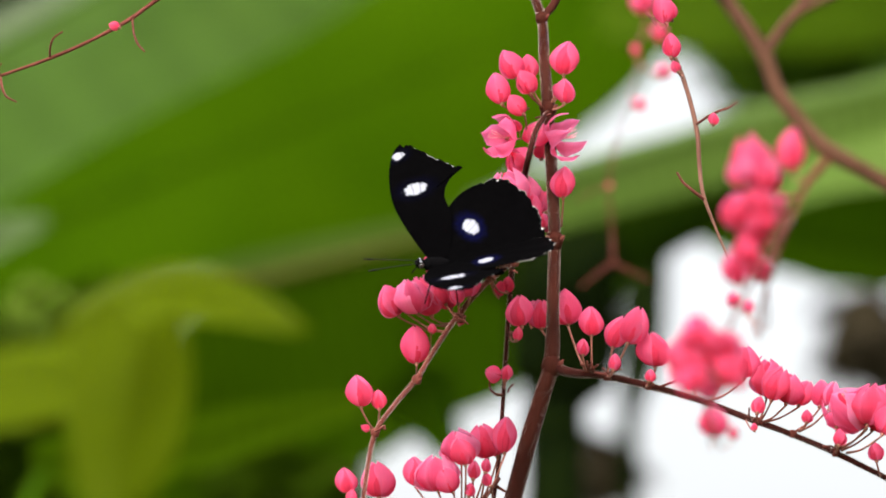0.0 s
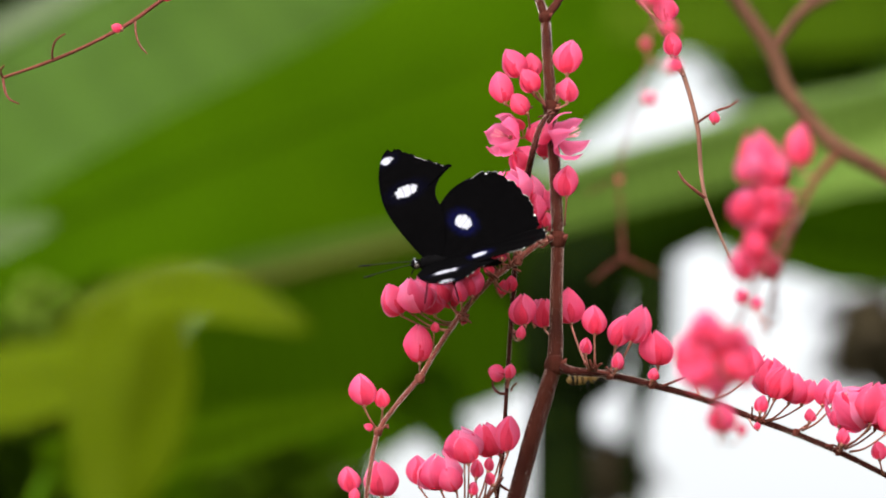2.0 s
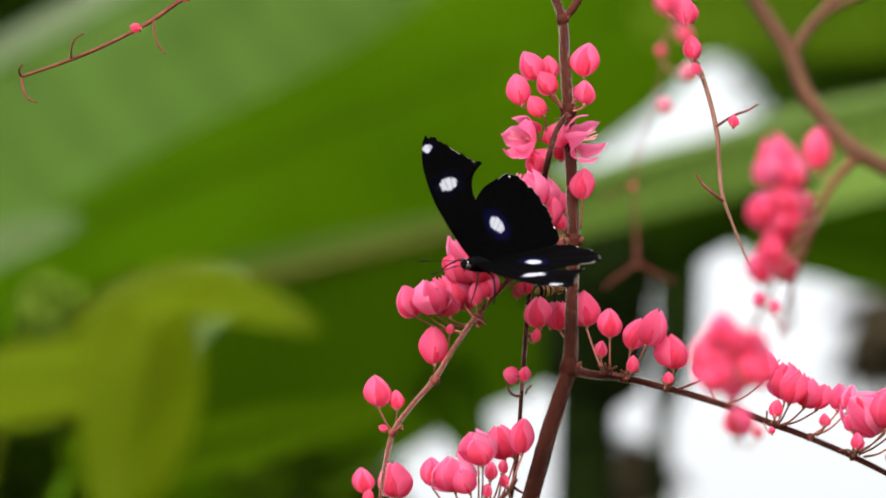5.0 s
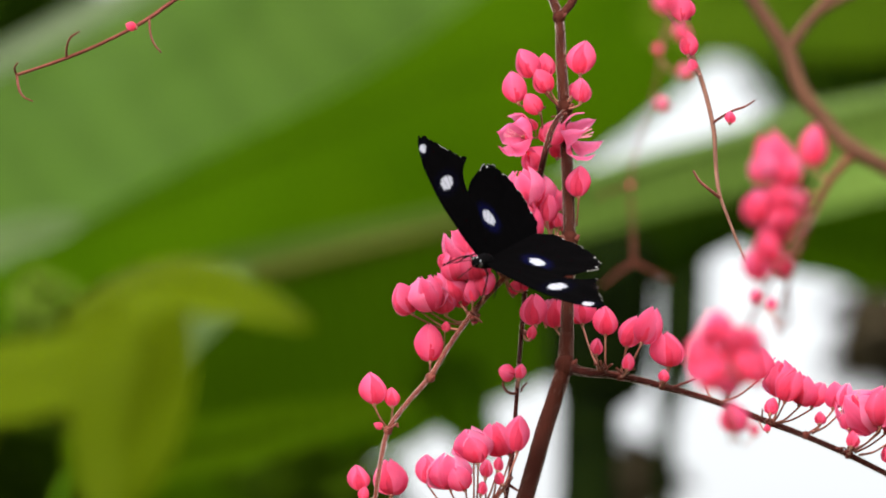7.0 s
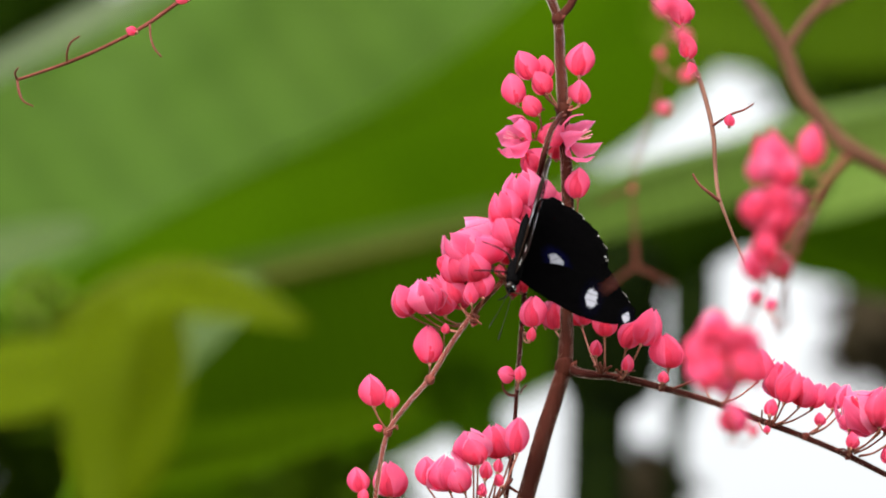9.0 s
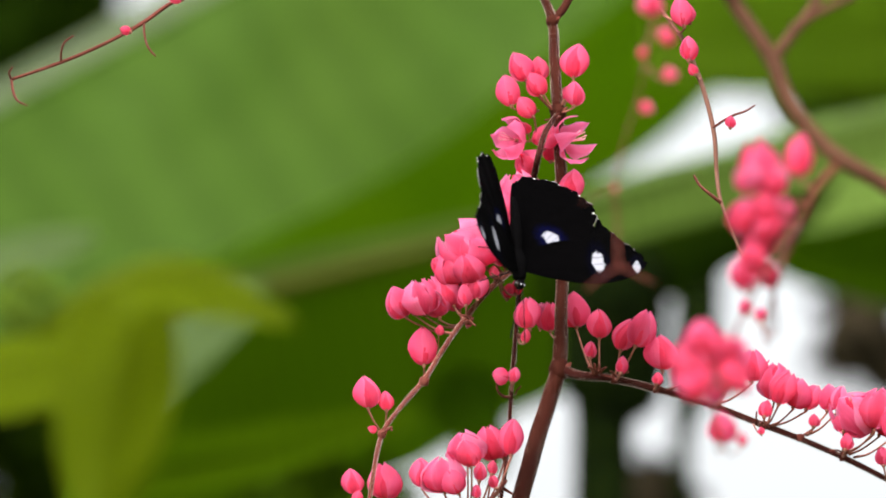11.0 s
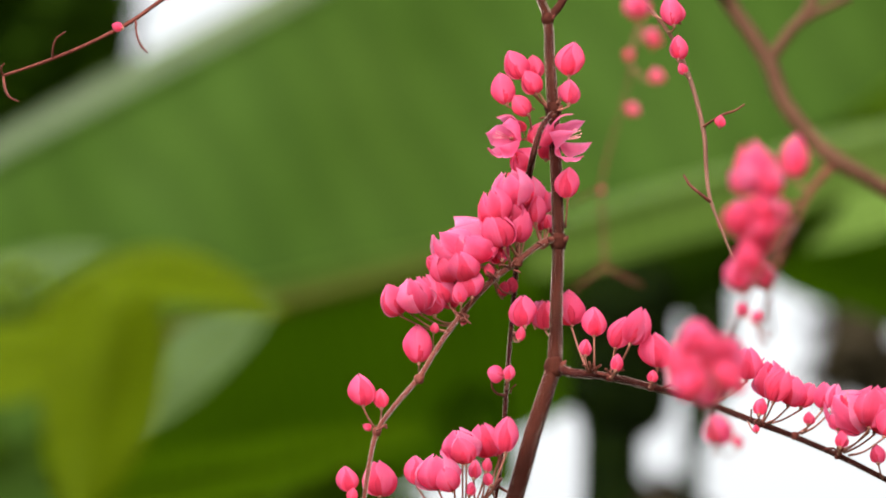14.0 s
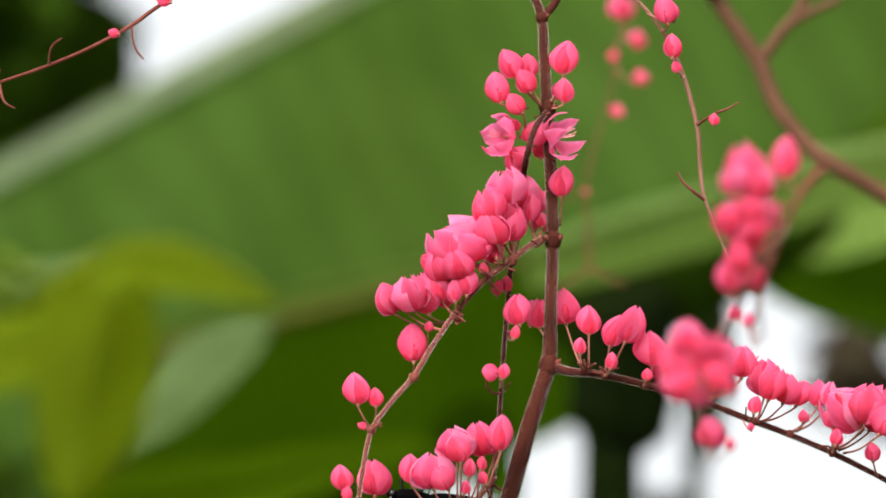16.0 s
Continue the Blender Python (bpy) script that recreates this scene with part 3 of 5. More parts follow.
petiole(high_leaf, (1975, 72, 3.25), (2150, 180, 3.0), (2300, 560, 2.52), LEAF_OLIVE)
foot_ = at(120, 1400, 1.6)
shoot(low_leaf, "petiole", LEAF_DARK, [(*at(185, 865, 1.6), 0.003), (*at(140, 960, 1.6), 0.004), (*at(122, 1150, 1.6), 0.005), (*foot_, 0.006), (foot_.x, foot_.y, 0.8, 0.008), (foot_.x, foot_.y, -0.02, 0.01)])


def clump(name, label, mat, spots, count, size, seed, roots=(), thick=0.004):
    """A mass of small bent leaves round some places (a, b, depth, reach), too many to count."""
    rnd = random.Random(seed)
    bm = bmesh.new()
    for _ in range(count):
        a, b, d, reach = spots[rnd.randrange(len(spots))]
        w, r = rnd.uniform(0, 6.283), reach * rnd.random() ** 0.6
        c = at(a + r * math.cos(w), b + r * math.sin(w), d + rnd.uniform(-0.15, 0.15))
        m = Matrix.Translation(c) @ Euler((rnd.uniform(-1, 1), rnd.uniform(-1, 1), rnd.uniform(0, 6.28))).to_matrix().to_4x4()
        length, half = size * rnd.uniform(0.6, 1.3), size * rnd.uniform(0.16, 0.3)
        rows = []
        for i in range(6):
            s = i / 5
            ww = half * math.sin(math.pi * (0.05 + 0.95 * s) ** 0.8) if i < 5 else 0.0005
            rows.append([bm.verts.new(m @ Vector((u * ww, (s - 0.5) * length, -0.25 * length * s * s + 0.3 * abs(u) * ww))) for u in (-1, 0, 1)])
        for r0, r1 in zip(rows, rows[1:]):
            for j in range(2):
                bm.faces.new((r0[j], r0[j + 1], r1[j + 1], r1[j]))
    for way in roots or [[(s[0], s[1], s[2])] for s in spots]:
        line = [(*at(*q), thick) for q in way]
        v = at(way[-1][0], way[-1][1] + 400, way[-1][2])
        line += [(*v, thick), (v.x, v.y, v.z * 0.5, thick * 1.3), (v.x, v.y, -0.05, thick * 1.6)]
        tube(bm, spline(line, 4), 6)
    return tagged(part(name, bm, mat), label, "foliage", kind="stuff")


clump("undergrowth", "tangled undergrowth leaves with shade put into their dark colour", LEAF_SHADE, [(40, 760, 3.2, 170), (250, 860, 3.0, 150), (90, 900, 3.1, 160), (420, 850, 3.2, 110), (560, 870, 3.3, 90), (340, 700, 3.3, 140)], 420, 0.055, 21)
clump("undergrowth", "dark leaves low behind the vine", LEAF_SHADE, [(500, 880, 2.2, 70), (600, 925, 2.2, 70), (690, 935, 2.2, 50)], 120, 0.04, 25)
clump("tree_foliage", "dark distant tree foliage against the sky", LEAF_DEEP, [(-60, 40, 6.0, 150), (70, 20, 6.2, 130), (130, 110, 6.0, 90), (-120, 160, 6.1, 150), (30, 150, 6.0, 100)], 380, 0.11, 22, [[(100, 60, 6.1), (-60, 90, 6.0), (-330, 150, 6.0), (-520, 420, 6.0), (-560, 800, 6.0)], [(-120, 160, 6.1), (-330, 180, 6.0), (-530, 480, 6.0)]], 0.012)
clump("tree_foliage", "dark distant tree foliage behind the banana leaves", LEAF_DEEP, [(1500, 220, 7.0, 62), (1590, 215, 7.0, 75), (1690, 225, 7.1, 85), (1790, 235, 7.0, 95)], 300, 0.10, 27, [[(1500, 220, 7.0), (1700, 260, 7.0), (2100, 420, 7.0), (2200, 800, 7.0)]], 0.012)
dry_clump = clump("undergrowth", "dark brown dry foliage against the sky", DEAD, [(1500, 600, 4.0, 70), (1525, 665, 4.0, 66), (1478, 648, 4.0, 46), (1590, 664, 4.0, 56)], 92, 0.05, 23, [[(1490, 620, 4.0), (1620, 690, 4.0), (1760, 900, 4.0)]], 0.004)
clump("undergrowth", "brown dry leaves between the banana stems", DEAD, [(1155, 908, 3.0, 52), (1195, 920, 3.0, 40)], 70, 0.045, 24)

# ---- yellow-green heart leaves of the vine, near the camera ----
def heart_leaf(name, label, base, tip, half, fold, bend, mat, face, seed=1):
    """A heart-shaped leaf with a folded midrib and a stalk; face: where its upper side looks."""
    base, tip, face = Vector(base), Vector(tip), Vector(face)
    ex = (tip - base).normalized()
    length = (tip - base).length
    ez = (face - ex * face.dot(ex)).normalized()
    ey = ez.cross(ex)
    m = Matrix((ex, ey, ez)).transposed().to_4x4()
    m.translation = base
    leaf = thing(name, label, "leaf", "vine leaves")
    leaf.matrix_basis = m
    rnd = random.Random(seed)
    bm = bmesh.new()
    nx, ny = 22, 16
    rows = []
    for i in range(nx + 1):
        s = i / nx
        w = half * (math.sin(math.pi * (0.05 + 0.95 * s) ** 0.72) ** 0.62 if s < 1 else 0.0)
        row = []
        for j in range(ny + 1):
            u = -1 + 2 * j / ny
            x = s * length - 0.10 * length * abs(u) ** 2 * (1 - s) ** 2
            z = fold * abs(u) * w + bend * length * (s - s * s) * 2 + 0.01 * length * math.sin(8 * s + 3 * u)
            row.append(bm.verts.new((x, u * w, z)))
        rows.append(row)
    for r0, r1 in zip(rows, rows[1:]):
        for j in range(ny):
            bm.faces.new((r0[j], r0[j + 1], r1[j + 1], r1[j]))
    bmesh.ops.remove_doubles(bm, verts=bm.verts[:], dist=1e-6)
    part("blade", bm, mat, leaf)
    bm = bmesh.new()
    tube(bm, [(s * length, 0, bend * length * (s - s * s) * 2 - 0.0004, 0.0011 * (1.1 - s)) for s in [k / 12 for k in range(0, 13)]], 6)
    part("midrib", bm, LEAF_YOUNG, leaf)
    return leaf


LD = -0.62
leaf_a = heart_leaf("vine_leaf", "yellow-green heart-shaped vine leaf, arched over", px(40, 592, LD), px(500, 556, LD - .02), 0.0103, -0.3, 0.50, LEAF_YOUNG, (0.1, -0.75, 0.65), 1)
leaf_b = heart_leaf("vine_leaf", "yellow-green heart-shaped vine leaf, hanging down", px(200, 540, LD - .035), px(132, 925, LD - .035), 0.0116, -0.2, 0.05, LEAF_YOUNG, (0.3, -0.85, 0.45), 2)
leaf_c = heart_leaf("vine_leaf", "yellow-green vine leaf seen from the side", px(-130, 650, LD - .03), px(215, 622, LD - .03), 0.0101, -0.3, 0.08, LEAF_YOUNG, (-0.2, -0.8, 0.5), 3)
for base_, tip_, half_, foot_a, seed_ in (((232, 728), (486, 540), 0.0200, 250, 4), ((-90, 540), (196, 448), 0.0150, -110, 6)):
    g_leaf = heart_leaf("shrub_leaf", "pale grey-green leaf in the undergrowth", px(*base_, 1.95), px(*tip_, 1.95), half_, -0.15, 0.06, LEAF_GREY, (0.2, -0.85, 0.4), seed_)
    low = at(foot_a, 1300, 1.95)
    shoot(g_leaf, "stalk", LEAF_SHADE, [(*at(*base_, 1.95), 0.0012), (*at(foot_a - 6, 860, 1.95), 0.0014), (*at(foot_a, 1000, 1.95), 0.0018), (*low, 0.002), (low.x, low.y, 0.9, 0.003), (low.x, low.y, -0.02, 0.004)])
bud_spray = thing("flower_bud_spray", "cluster of small green flower buds", "buds", "vine twigs")
for k in range(26):
    rnd = random.Random(k)
    bm = bmesh.new()
    bmesh.ops.create_uvsphere(bm, u_segments=8, v_segments=6, radius=0.0013)
    bmesh.ops.scale(bm, verts=bm.verts[:], vec=(1, 1, 1.5))
    bmesh.ops.translate(bm, verts=bm.verts[:], vec=at(15 + rnd.gauss(0, 24), 525 + rnd.gauss(0, 26), LD + rnd.uniform(-.01, .01)))
    part("bud", bm, GREEN_BUD, bud_spray)
for leaf_, way in ((leaf_a, [(36, 578), (20, 576), (2, 572)]), (leaf_b, [(196, 556), (170, 545), (100, 556), (2, 574)]), (leaf_c, [(-128, 650), (-70, 650), (-36, 632)])):
    shoot(leaf_, "stalk", LEAF_YOUNG, [(*at(a_, b_, LD + .004), 0.0004) for a_, b_ in way])
low = at(-120, 1150, LD)
shoot(bud_spray, "stem", LEAF_YOUNG, [(low.x - .01, LD, -0.02, 0.002), (low.x - .01, LD, 0.7, 0.0018), (low.x, LD, low.z - .2, 0.0013), (*low, 0.001), (*at(-90, 850, LD), 0.0007), (*at(-40, 640, LD), 0.0005)])
stem(bud_spray, "stem", LEAF_YOUNG, [(-40, 640, LD, 6), (0, 570, LD, 6), (15, 520, LD, 5), (25, 470, LD, 3)])


# ---- main coral vine ----
vine = thing("coral_vine", "coral vine with a brown woody stem and racemes of pink flowers", "vine", "coral vines")
stem(vine, "stem", STEM, [(930, -40, 0, 13.5), (962, 30, 0, 16.5), (968, 110, 0, 19.2), (974, 200, 0, 20.8), (981, 330, 0, 21.5), (984, 430, 0, 21.5), (981, 540, 0, 22.6),
                          (978, 640, 0, 27.4), (962, 700, 0, 29.4), (940, 770, 0, 31.5), (918, 850, 0, 31.5), (895, 930, 0, 32.4)], "brown downy main stem", 16, 8, 380)
stem(vine, "side_stem", STEM, [(963, 36, 0, 16), (985, 12, 0.002, 15), (1005, -30, 0.004, 14)], "", 10)
stem(vine, "side_stem", STEM_RED, [(982, 425, 0, 12.8), (955, 432, -0.004, 11.0), (915, 462, -0.006, 10.2), (860, 505, -0.008, 10.2), (812, 560, -0.008, 9.3), (770, 620, -0.008, 8.9), (738, 672, -0.008, 9.3),
                                   (695, 722, -0.008, 8.1), (664, 768, -0.008, 8.5), (650, 830, -0.008, 7.6), (640, 900, -0.008, 7.6)], "young red flower stem", 10, 6, 170)
stem(vine, "side_stem", STEM_DARK, [(980, 650, 0, 20), (1010, 662, -0.003, 16), (1070, 668, -0.004, 14), (1140, 684, -0.004, 13), (1240, 712, -0.004, 12), (1330, 746, -0.004, 12), (1400, 772, -0.004, 11),
                                    (1480, 806, -0.004, 11), (1568, 850, -0.004, 10), (1640, 890, -0.004, 9)], "dark red flower stem", 10, 6, 150)
stem(vine, "side_stem", STEM_DARK, [(972, 203, -0.004, 9), (952, 232, -0.013, 11), (937, 285, -0.013, 12), (926, 350, 0.004, 11), (913, 440, 0.010, 10), (903, 560, 0.006, 9), (896, 650, 0.004, 8), (890, 740, 0.004, 8),
                                    (884, 820, 0.004, 8), (872, 900, 0.004, 7)], "thin dark red hanging stem", 8, 6, 110)

low = at(895, 930, 0)
shoot(vine, "stem", STEM, [(*at(897, 922, 0), 0.0027), (*at(870, 1020, 0), 0.0028), (low.x - .02, 0.01, 1.65, 0.003), (low.x - .05, 0.02, 1.2, 0.0034), (low.x - .03, 0.0, 0.7, 0.0038), (low.x - .06, 0.01, 0.3, 0.0042), (low.x - .05, 0.02, -0.02, 0.0046)], "brown woody lower stem", 10)
stem(vine, "side_stem", STEM, [(932, -34, 0, 15), (915, -90, 0, 15), (890, -200, 0.01, 14), (850, -420, 0, 13), (780, -640, -.02, 12), (640, -820, -.03, 9), (480, -900, -.03, 6)], "", 8)
stem(vine, "side_stem", STEM, [(1004, -26, 0.004, 14), (1018, -80, 0.004, 13), (1040, -180, 0, 12), (1044, -300, -.01, 10), (1030, -420, -.01, 7)], "", 8)

# short stubs of dropped flower stalks and curled bracts at the joints
def stubs(parent, a, b, d, count, seed, reach=16):
    rnd = random.Random(seed)
    for _ in range(count):
        w = rnd.uniform(-2.6, 0.2)
        r1, r2 = reach * rnd.uniform(0.35, 0.6), reach * rnd.uniform(0.7, 1.2)
        w2 = w + rnd.uniform(-0.6, 0.6)
        a0, b0 = a + rnd.uniform(-9, 9), b + rnd.uniform(-3, 3)
        stem(parent, "bract", STEM_RED, [(a0, b0, d, 3.8), (a0 + r1 * math.cos(w), b0 + r1 * math.sin(w), d - .002, 3.4),
                                         (a0 + r2 * math.cos(w2), b0 + r2 * math.sin(w2), d - .003, rnd.uniform(3, 6)), (a0 + r2 * 1.15 * math.cos(w2), b0 + r2 * 1.15 * math.sin(w2), d - .003, 2)], "", 6, 3)


for k_, (a_, b_, d_, n_) in enumerate(((1042, 660, -.005, 4), (1082, 664, -.006, 3), (1150, 682, -.006, 3), (1338, 748, -.006, 3), (1474, 798, -.006, 3), (815, 566, -.010, 2), (664, 764, -.010, 2),
                                       (900, 478, -.009, 4), (876, 498, -.010, 3), (958, 440, -.006, 3), (960, 212, -.004, 3), (905, 596, .003, 2), (893, 696, .002, 1))):
    stubs(vine, a_, b_, d_, n_, 100 + k_)

# swollen joints with small dry bracts
for a_, b_, d_, w_ in ((984, 430, 0, 33), (974, 198, 0, 31), (978, 652, 0, 38), (964, 36, 0, 24), (738, 674, -.008, 18), (816, 566, -.008, 19), (664, 768, -.008, 16), (912, 466, -.006, 19), (1076, 669, -.004, 18), (1150, 686, -.004, 17), (1340, 750, -.004, 16), (1404, 772, -.004, 15), (1480, 806, -.004, 15)):
    bm = bmesh.new()
    c_ = at(a_, b_, d_)
    r_ = w_ * 0.5 * 2 * GRID
    tube(bm, spline([(c_.x, c_.y, c_.z + r_ * 0.9, r_ * 0.7), (c_.x, c_.y, c_.z + r_ * 0.3, r_ * 0.98), (c_.x, c_.y, c_.z - r_ * 0.3, r_ * 0.95), (c_.x, c_.y, c_.z - r_ * 0.9, r_ * 0.7)], 3), 10, 0.1)
    nd_part = part("node", bm, STEM if w_ > 22 else STEM_RED, vine, "swollen stem joint")
    bm = bmesh.new()
    tube(bm, [(c_.x + r_ * 0.6, c_.y - r_ * 0.5, c_.z, r_ * 0.4), (c_.x + r_ * 0.9, c_.y - r_ * 0.5, c_.z + r_ * 0.3, r_ * 0.25), (c_.x + r_ * 1.1, c_.y - r_ * 0.5, c_.z + r_ * 0.6, r_ * 0.06)], 6, 0.1)
    part("bract", bm, STEM_RED, nd_part, "tiny dry bract")

# upper cluster
flower(vine, (972, 197, 0), (918, 142, -.004), (898, 90, -.004), .80, 4, 10)
flower(vine, (972, 197, 0), (940, 142, 0), (941, 98, 0), .80, 4, 80, "deep")
flower(vine, (972, 197, 0), (944, 168, -.006), (926, 126, -.006), .85, 2, 40, "deep")
flower(vine, (940, 195, 0), (892, 186, -.006), (878, 132, -.006), .78, 4, 100)
flower(vine, (935, 240, 0), (930, 205, -.008), (904, 172, -.008), .85, 3, 60, "deep")
flower(vine, (972, 197, 0), (1002, 136, -.003), (1008, 76, -.003), .84, 4, 20)
flower(vine, (974, 197, 0), (1002, 186, -.004), (1006, 142, -.004), .84, 4, 140)
flower(vine, (974, 197, 0), (988, 178, .003), (990, 152, .003), .8, 3, 0)
flower(vine, (935, 245, 0), (902, 248, -.004), (856, 236, -.008), .9, 36, 15, "mid")
flower(vine, (925, 250, 0), (922, 236, -.004), (912, 214, -.004), .8, 2, 0, "deep", thick=3)
flower(vine, (985, 230, 0), (985, 252, -.006), (1040, 228, -.010), .84, 42, 10, "mid")
flower(vine, (960, 215, 0), (950, 260, -.002), (955, 215, -.004), .9, 12, 30)
flower(vine, (940, 290, 0.006), (932, 300, -.002), (905, 268, -.006), .95, 14, 70)
flower(vine, (960, 270, 0.004), (962, 285, .004), (964, 245, .004), .8, 5, 30, "deep")
# middle cluster on the young stem
flower(vine, (996, 404, .002), (1000, 353, -.003), (1000, 297, -.003), .80, 3, 15)
flower(vine, (960, 432, 0), (958, 380, .004), (955, 332, .004), .78, 5, 50)
flower(vine, (960, 432, 0), (972, 378, .004), (976, 336, .004), .6, 5, 50)
flower(vine, (955, 435, 0), (952, 412, .002), (948, 384, .002), .7, 3, 20)
flower(vine, (958, 432, 0), (966, 408, .001), (964, 380, .001), .8, 3, 80)
flower(vine, (960, 432, 0), (972, 415, .004), (974, 392, .004), .7, 2, 0, "deep", thick=3)
flower(vine, (915, 462, .002), (915, 370, .002), (905, 305, -.002), .95, 14, 0)
flower(vine, (915, 462, .002), (885, 410, -.002), (862, 348, -.004), .85, 10, 40)
flower(vine, (915, 460, .002), (905, 408, -.008), (880, 352, -.010), .9, 12, 70)
flower(vine, (915, 460, .002), (910, 432, -.008), (922, 370, -.010), .72, 5, 0)
flower(vine, (900, 470, .002), (895, 400, .010), (925, 330, .010), .85, 10, 20)
flower(vine, (880, 485, .002), (835, 460, -.002), (785, 400, -.008), 1.15, 22, 0, "pale")
flower(vine, (880, 485, .002), (845, 470, -.010), (815, 415, -.014), 1.05, 16, 60)
flower(vine, (880, 490, .002), (880, 470, -.006), (868, 412, -.008), .75, 8, 20, "pale")
flower(vine, (890, 480, .002), (885, 462, -.010), (882, 418, -.010), .6, 5, 20)
flower(vine, (850, 510, .002), (800, 500, -.008), (780, 440, -.012), .95, 14, 30)
flower(vine, (850, 510, .002), (775, 480, -.008), (752, 455, -.012), .7, 10, 30, "deep")
flower(vine, (862, 505, .002), (862, 492, -.010), (862, 468, -.010), .8, 3, 0, "deep", thick=3)
flower(vine, (812, 562, .000), (832, 528, -.012), (830, 478, -.012), .92, 5, 60)
flower(vine, (805, 565, .000), (800, 548, -.006), (782, 492, -.008), .85, 7, 10)
flower(vine, (800, 575, .000), (765, 560, -.008), (745, 488, -.010), .8, 8, 50)
flower(vine, (795, 580, .000), (740, 555, -.010), (722, 490, -.014), .8, 9, 90, "pale")
flower(vine, (790, 590, .000), (706, 560, -.008), (678, 508, -.010), .85, 6, 0)
flower(vine, (765, 620, .000), (764, 592, -.008), (768, 574, -.008), .9, 2, 0, "deep", thick=3)
flower(vine, (812, 565, .000), (815, 578, -.008), (818, 562, -.008), .9, 2, 0, "deep", thick=3)
flower(vine, (738, 672, .000), (738, 645, -.006), (734, 578, -.006), .80, 4, 0)
flower(vine, (664, 765, .000), (640, 722, -.004), (634, 664, -.004), .84, 4, 120)
flower(vine, (668, 762, .000), (672, 726, -.004), (670, 690, -.004), .80, 3, 30, "deep")
flower(vine, (658, 770, .000), (655, 762, -.004), (638, 756, -.004), .8, 3, 0, "deep", thick=3)
# more flowers that fill the dense part of the cluster
flower(vine, (880, 485, -.006), (860, 455, -.004), (838, 396, -.006), .95, 8, 20)
flower(vine, (880, 485, -.006), (820, 462, -.008), (768, 412, -.012), .95, 9, 50, "pale")
flower(vine, (880, 485, -.006), (815, 450, .002), (800, 398, .002), 1.0, 9, 80, "pale")
flower(vine, (850, 510, -.006), (825, 500, -.012), (808, 448, -.016), .95, 7, 10)
flower(vine, (900, 470, -.006), (888, 440, -.012), (868, 376, -.014), .9, 8, 70)
flower(vine, (915, 460, -.006), (930, 400, .004), (938, 350, .004), .9, 6, 30)
flower(vine, (915, 460, -.006), (892, 360, -.004), (888, 318, -.006), 1.0, 10, 50)
flower(vine, (812, 565, -.008), (790, 540, -.008), (765, 490, -.010), .9, 6, 30)
flower(vine, (812, 565, -.008), (812, 540, -.012), (806, 500, -.012), .7, 4, 30)
flower(vine, (790, 590, -.008), (720, 552, -.008), (712, 500, -.010), .9, 6, 30, "pale")
flower(vine, (870, 495, -.006), (900, 520, .006), (905, 492, .006), .8, 4, 0, "deep")
flower(vine, (870, 498, -.006), (885, 528, .004), (890, 500, .004), .7, 4, 0, "deep")
flower(vine, (915, 460, -.006), (908, 366, -.010), (893, 298, -.012), .86, 13, 25, "pale")
flower(vine, (915, 460, -.006), (880, 398, -.012), (858, 334, -.014), .80, 11, 65)
flower(vine, (955, 435, -.002), (938, 366, -.004), (932, 310, -.006), .74, 10, 15, "pale")
flower(vine, (955, 435, -.002), (944, 398, -.006), (950, 346, -.008), .62, 6, 40)
# lower left
flower(vine, (640, 890, -.008), (615, 874, -.010), (608, 827, -.010), .84, 4, 30)
flower(vine, (645, 890, -.008), (670, 882, -.002), (668, 818, -.002), .95, 8, 0)
flower(vine, (640, 895, -.008), (620, 892, -.012), (622, 866, -.012), .8, 3, 20, "deep")
# lower cluster round the hanging stem
low = stem(vine, "side_stem", STEM_RED, [(884, 850, .004, 7), (860, 880, -.004, 7), (820, 910, -.008, 8), (790, 930, -.008, 8)], "young red flower stem", 8)
flower(vine, (790, 925, -.008), (736, 862, -.010), (732, 808, -.010), .82, 4, 40)
flower(vine, (800, 920, -.008), (775, 870, -.012), (768, 802, -.014), 1.0, 10, 0)
flower(vine, (805, 920, -.008), (800, 872, -.018), (780, 830, -.020), .9, 8, 60)
flower(vine, (815, 915, -.008), (815, 818, -.014), (806, 756, -.016), 1.0, 9, 30, "pale")
flower(vine, (818, 915, -.008), (822, 824, -.022), (812, 776, -.024), .9, 5, 90, "deep")
flower(vine, (830, 910, -.008), (862, 812, -.010), (850, 750, -.014), .88, 8, 10)
flower(vine, (840, 905, -.008), (880, 810, -.006), (868, 765, -.006), .7, 5, 10)
flower(vine, (850, 900, -.008), (892, 804, -.012), (894, 738, -.012), .70, 4, 70)
flower(vine, (840, 905, -.008), (836, 850, -.016), (840, 816, -.016), .7, 4, 0)
flower(vine, (850, 890, -.008), (858, 838, -.014), (862, 812, -.014), .7, 4, 0, "deep")
flower(vine, (872, 880, 0), (866, 862, -.014), (856, 838, -.014), .7, 4, 0, "deep")
flower(vine, (830, 905, -.008), (828, 880, -.016), (834, 856, -.016), .8, 4, 0)
tendril(vine, [(878, 862, .003, 6), (890, 870, .003, 5), (902, 876, 0, 3)])
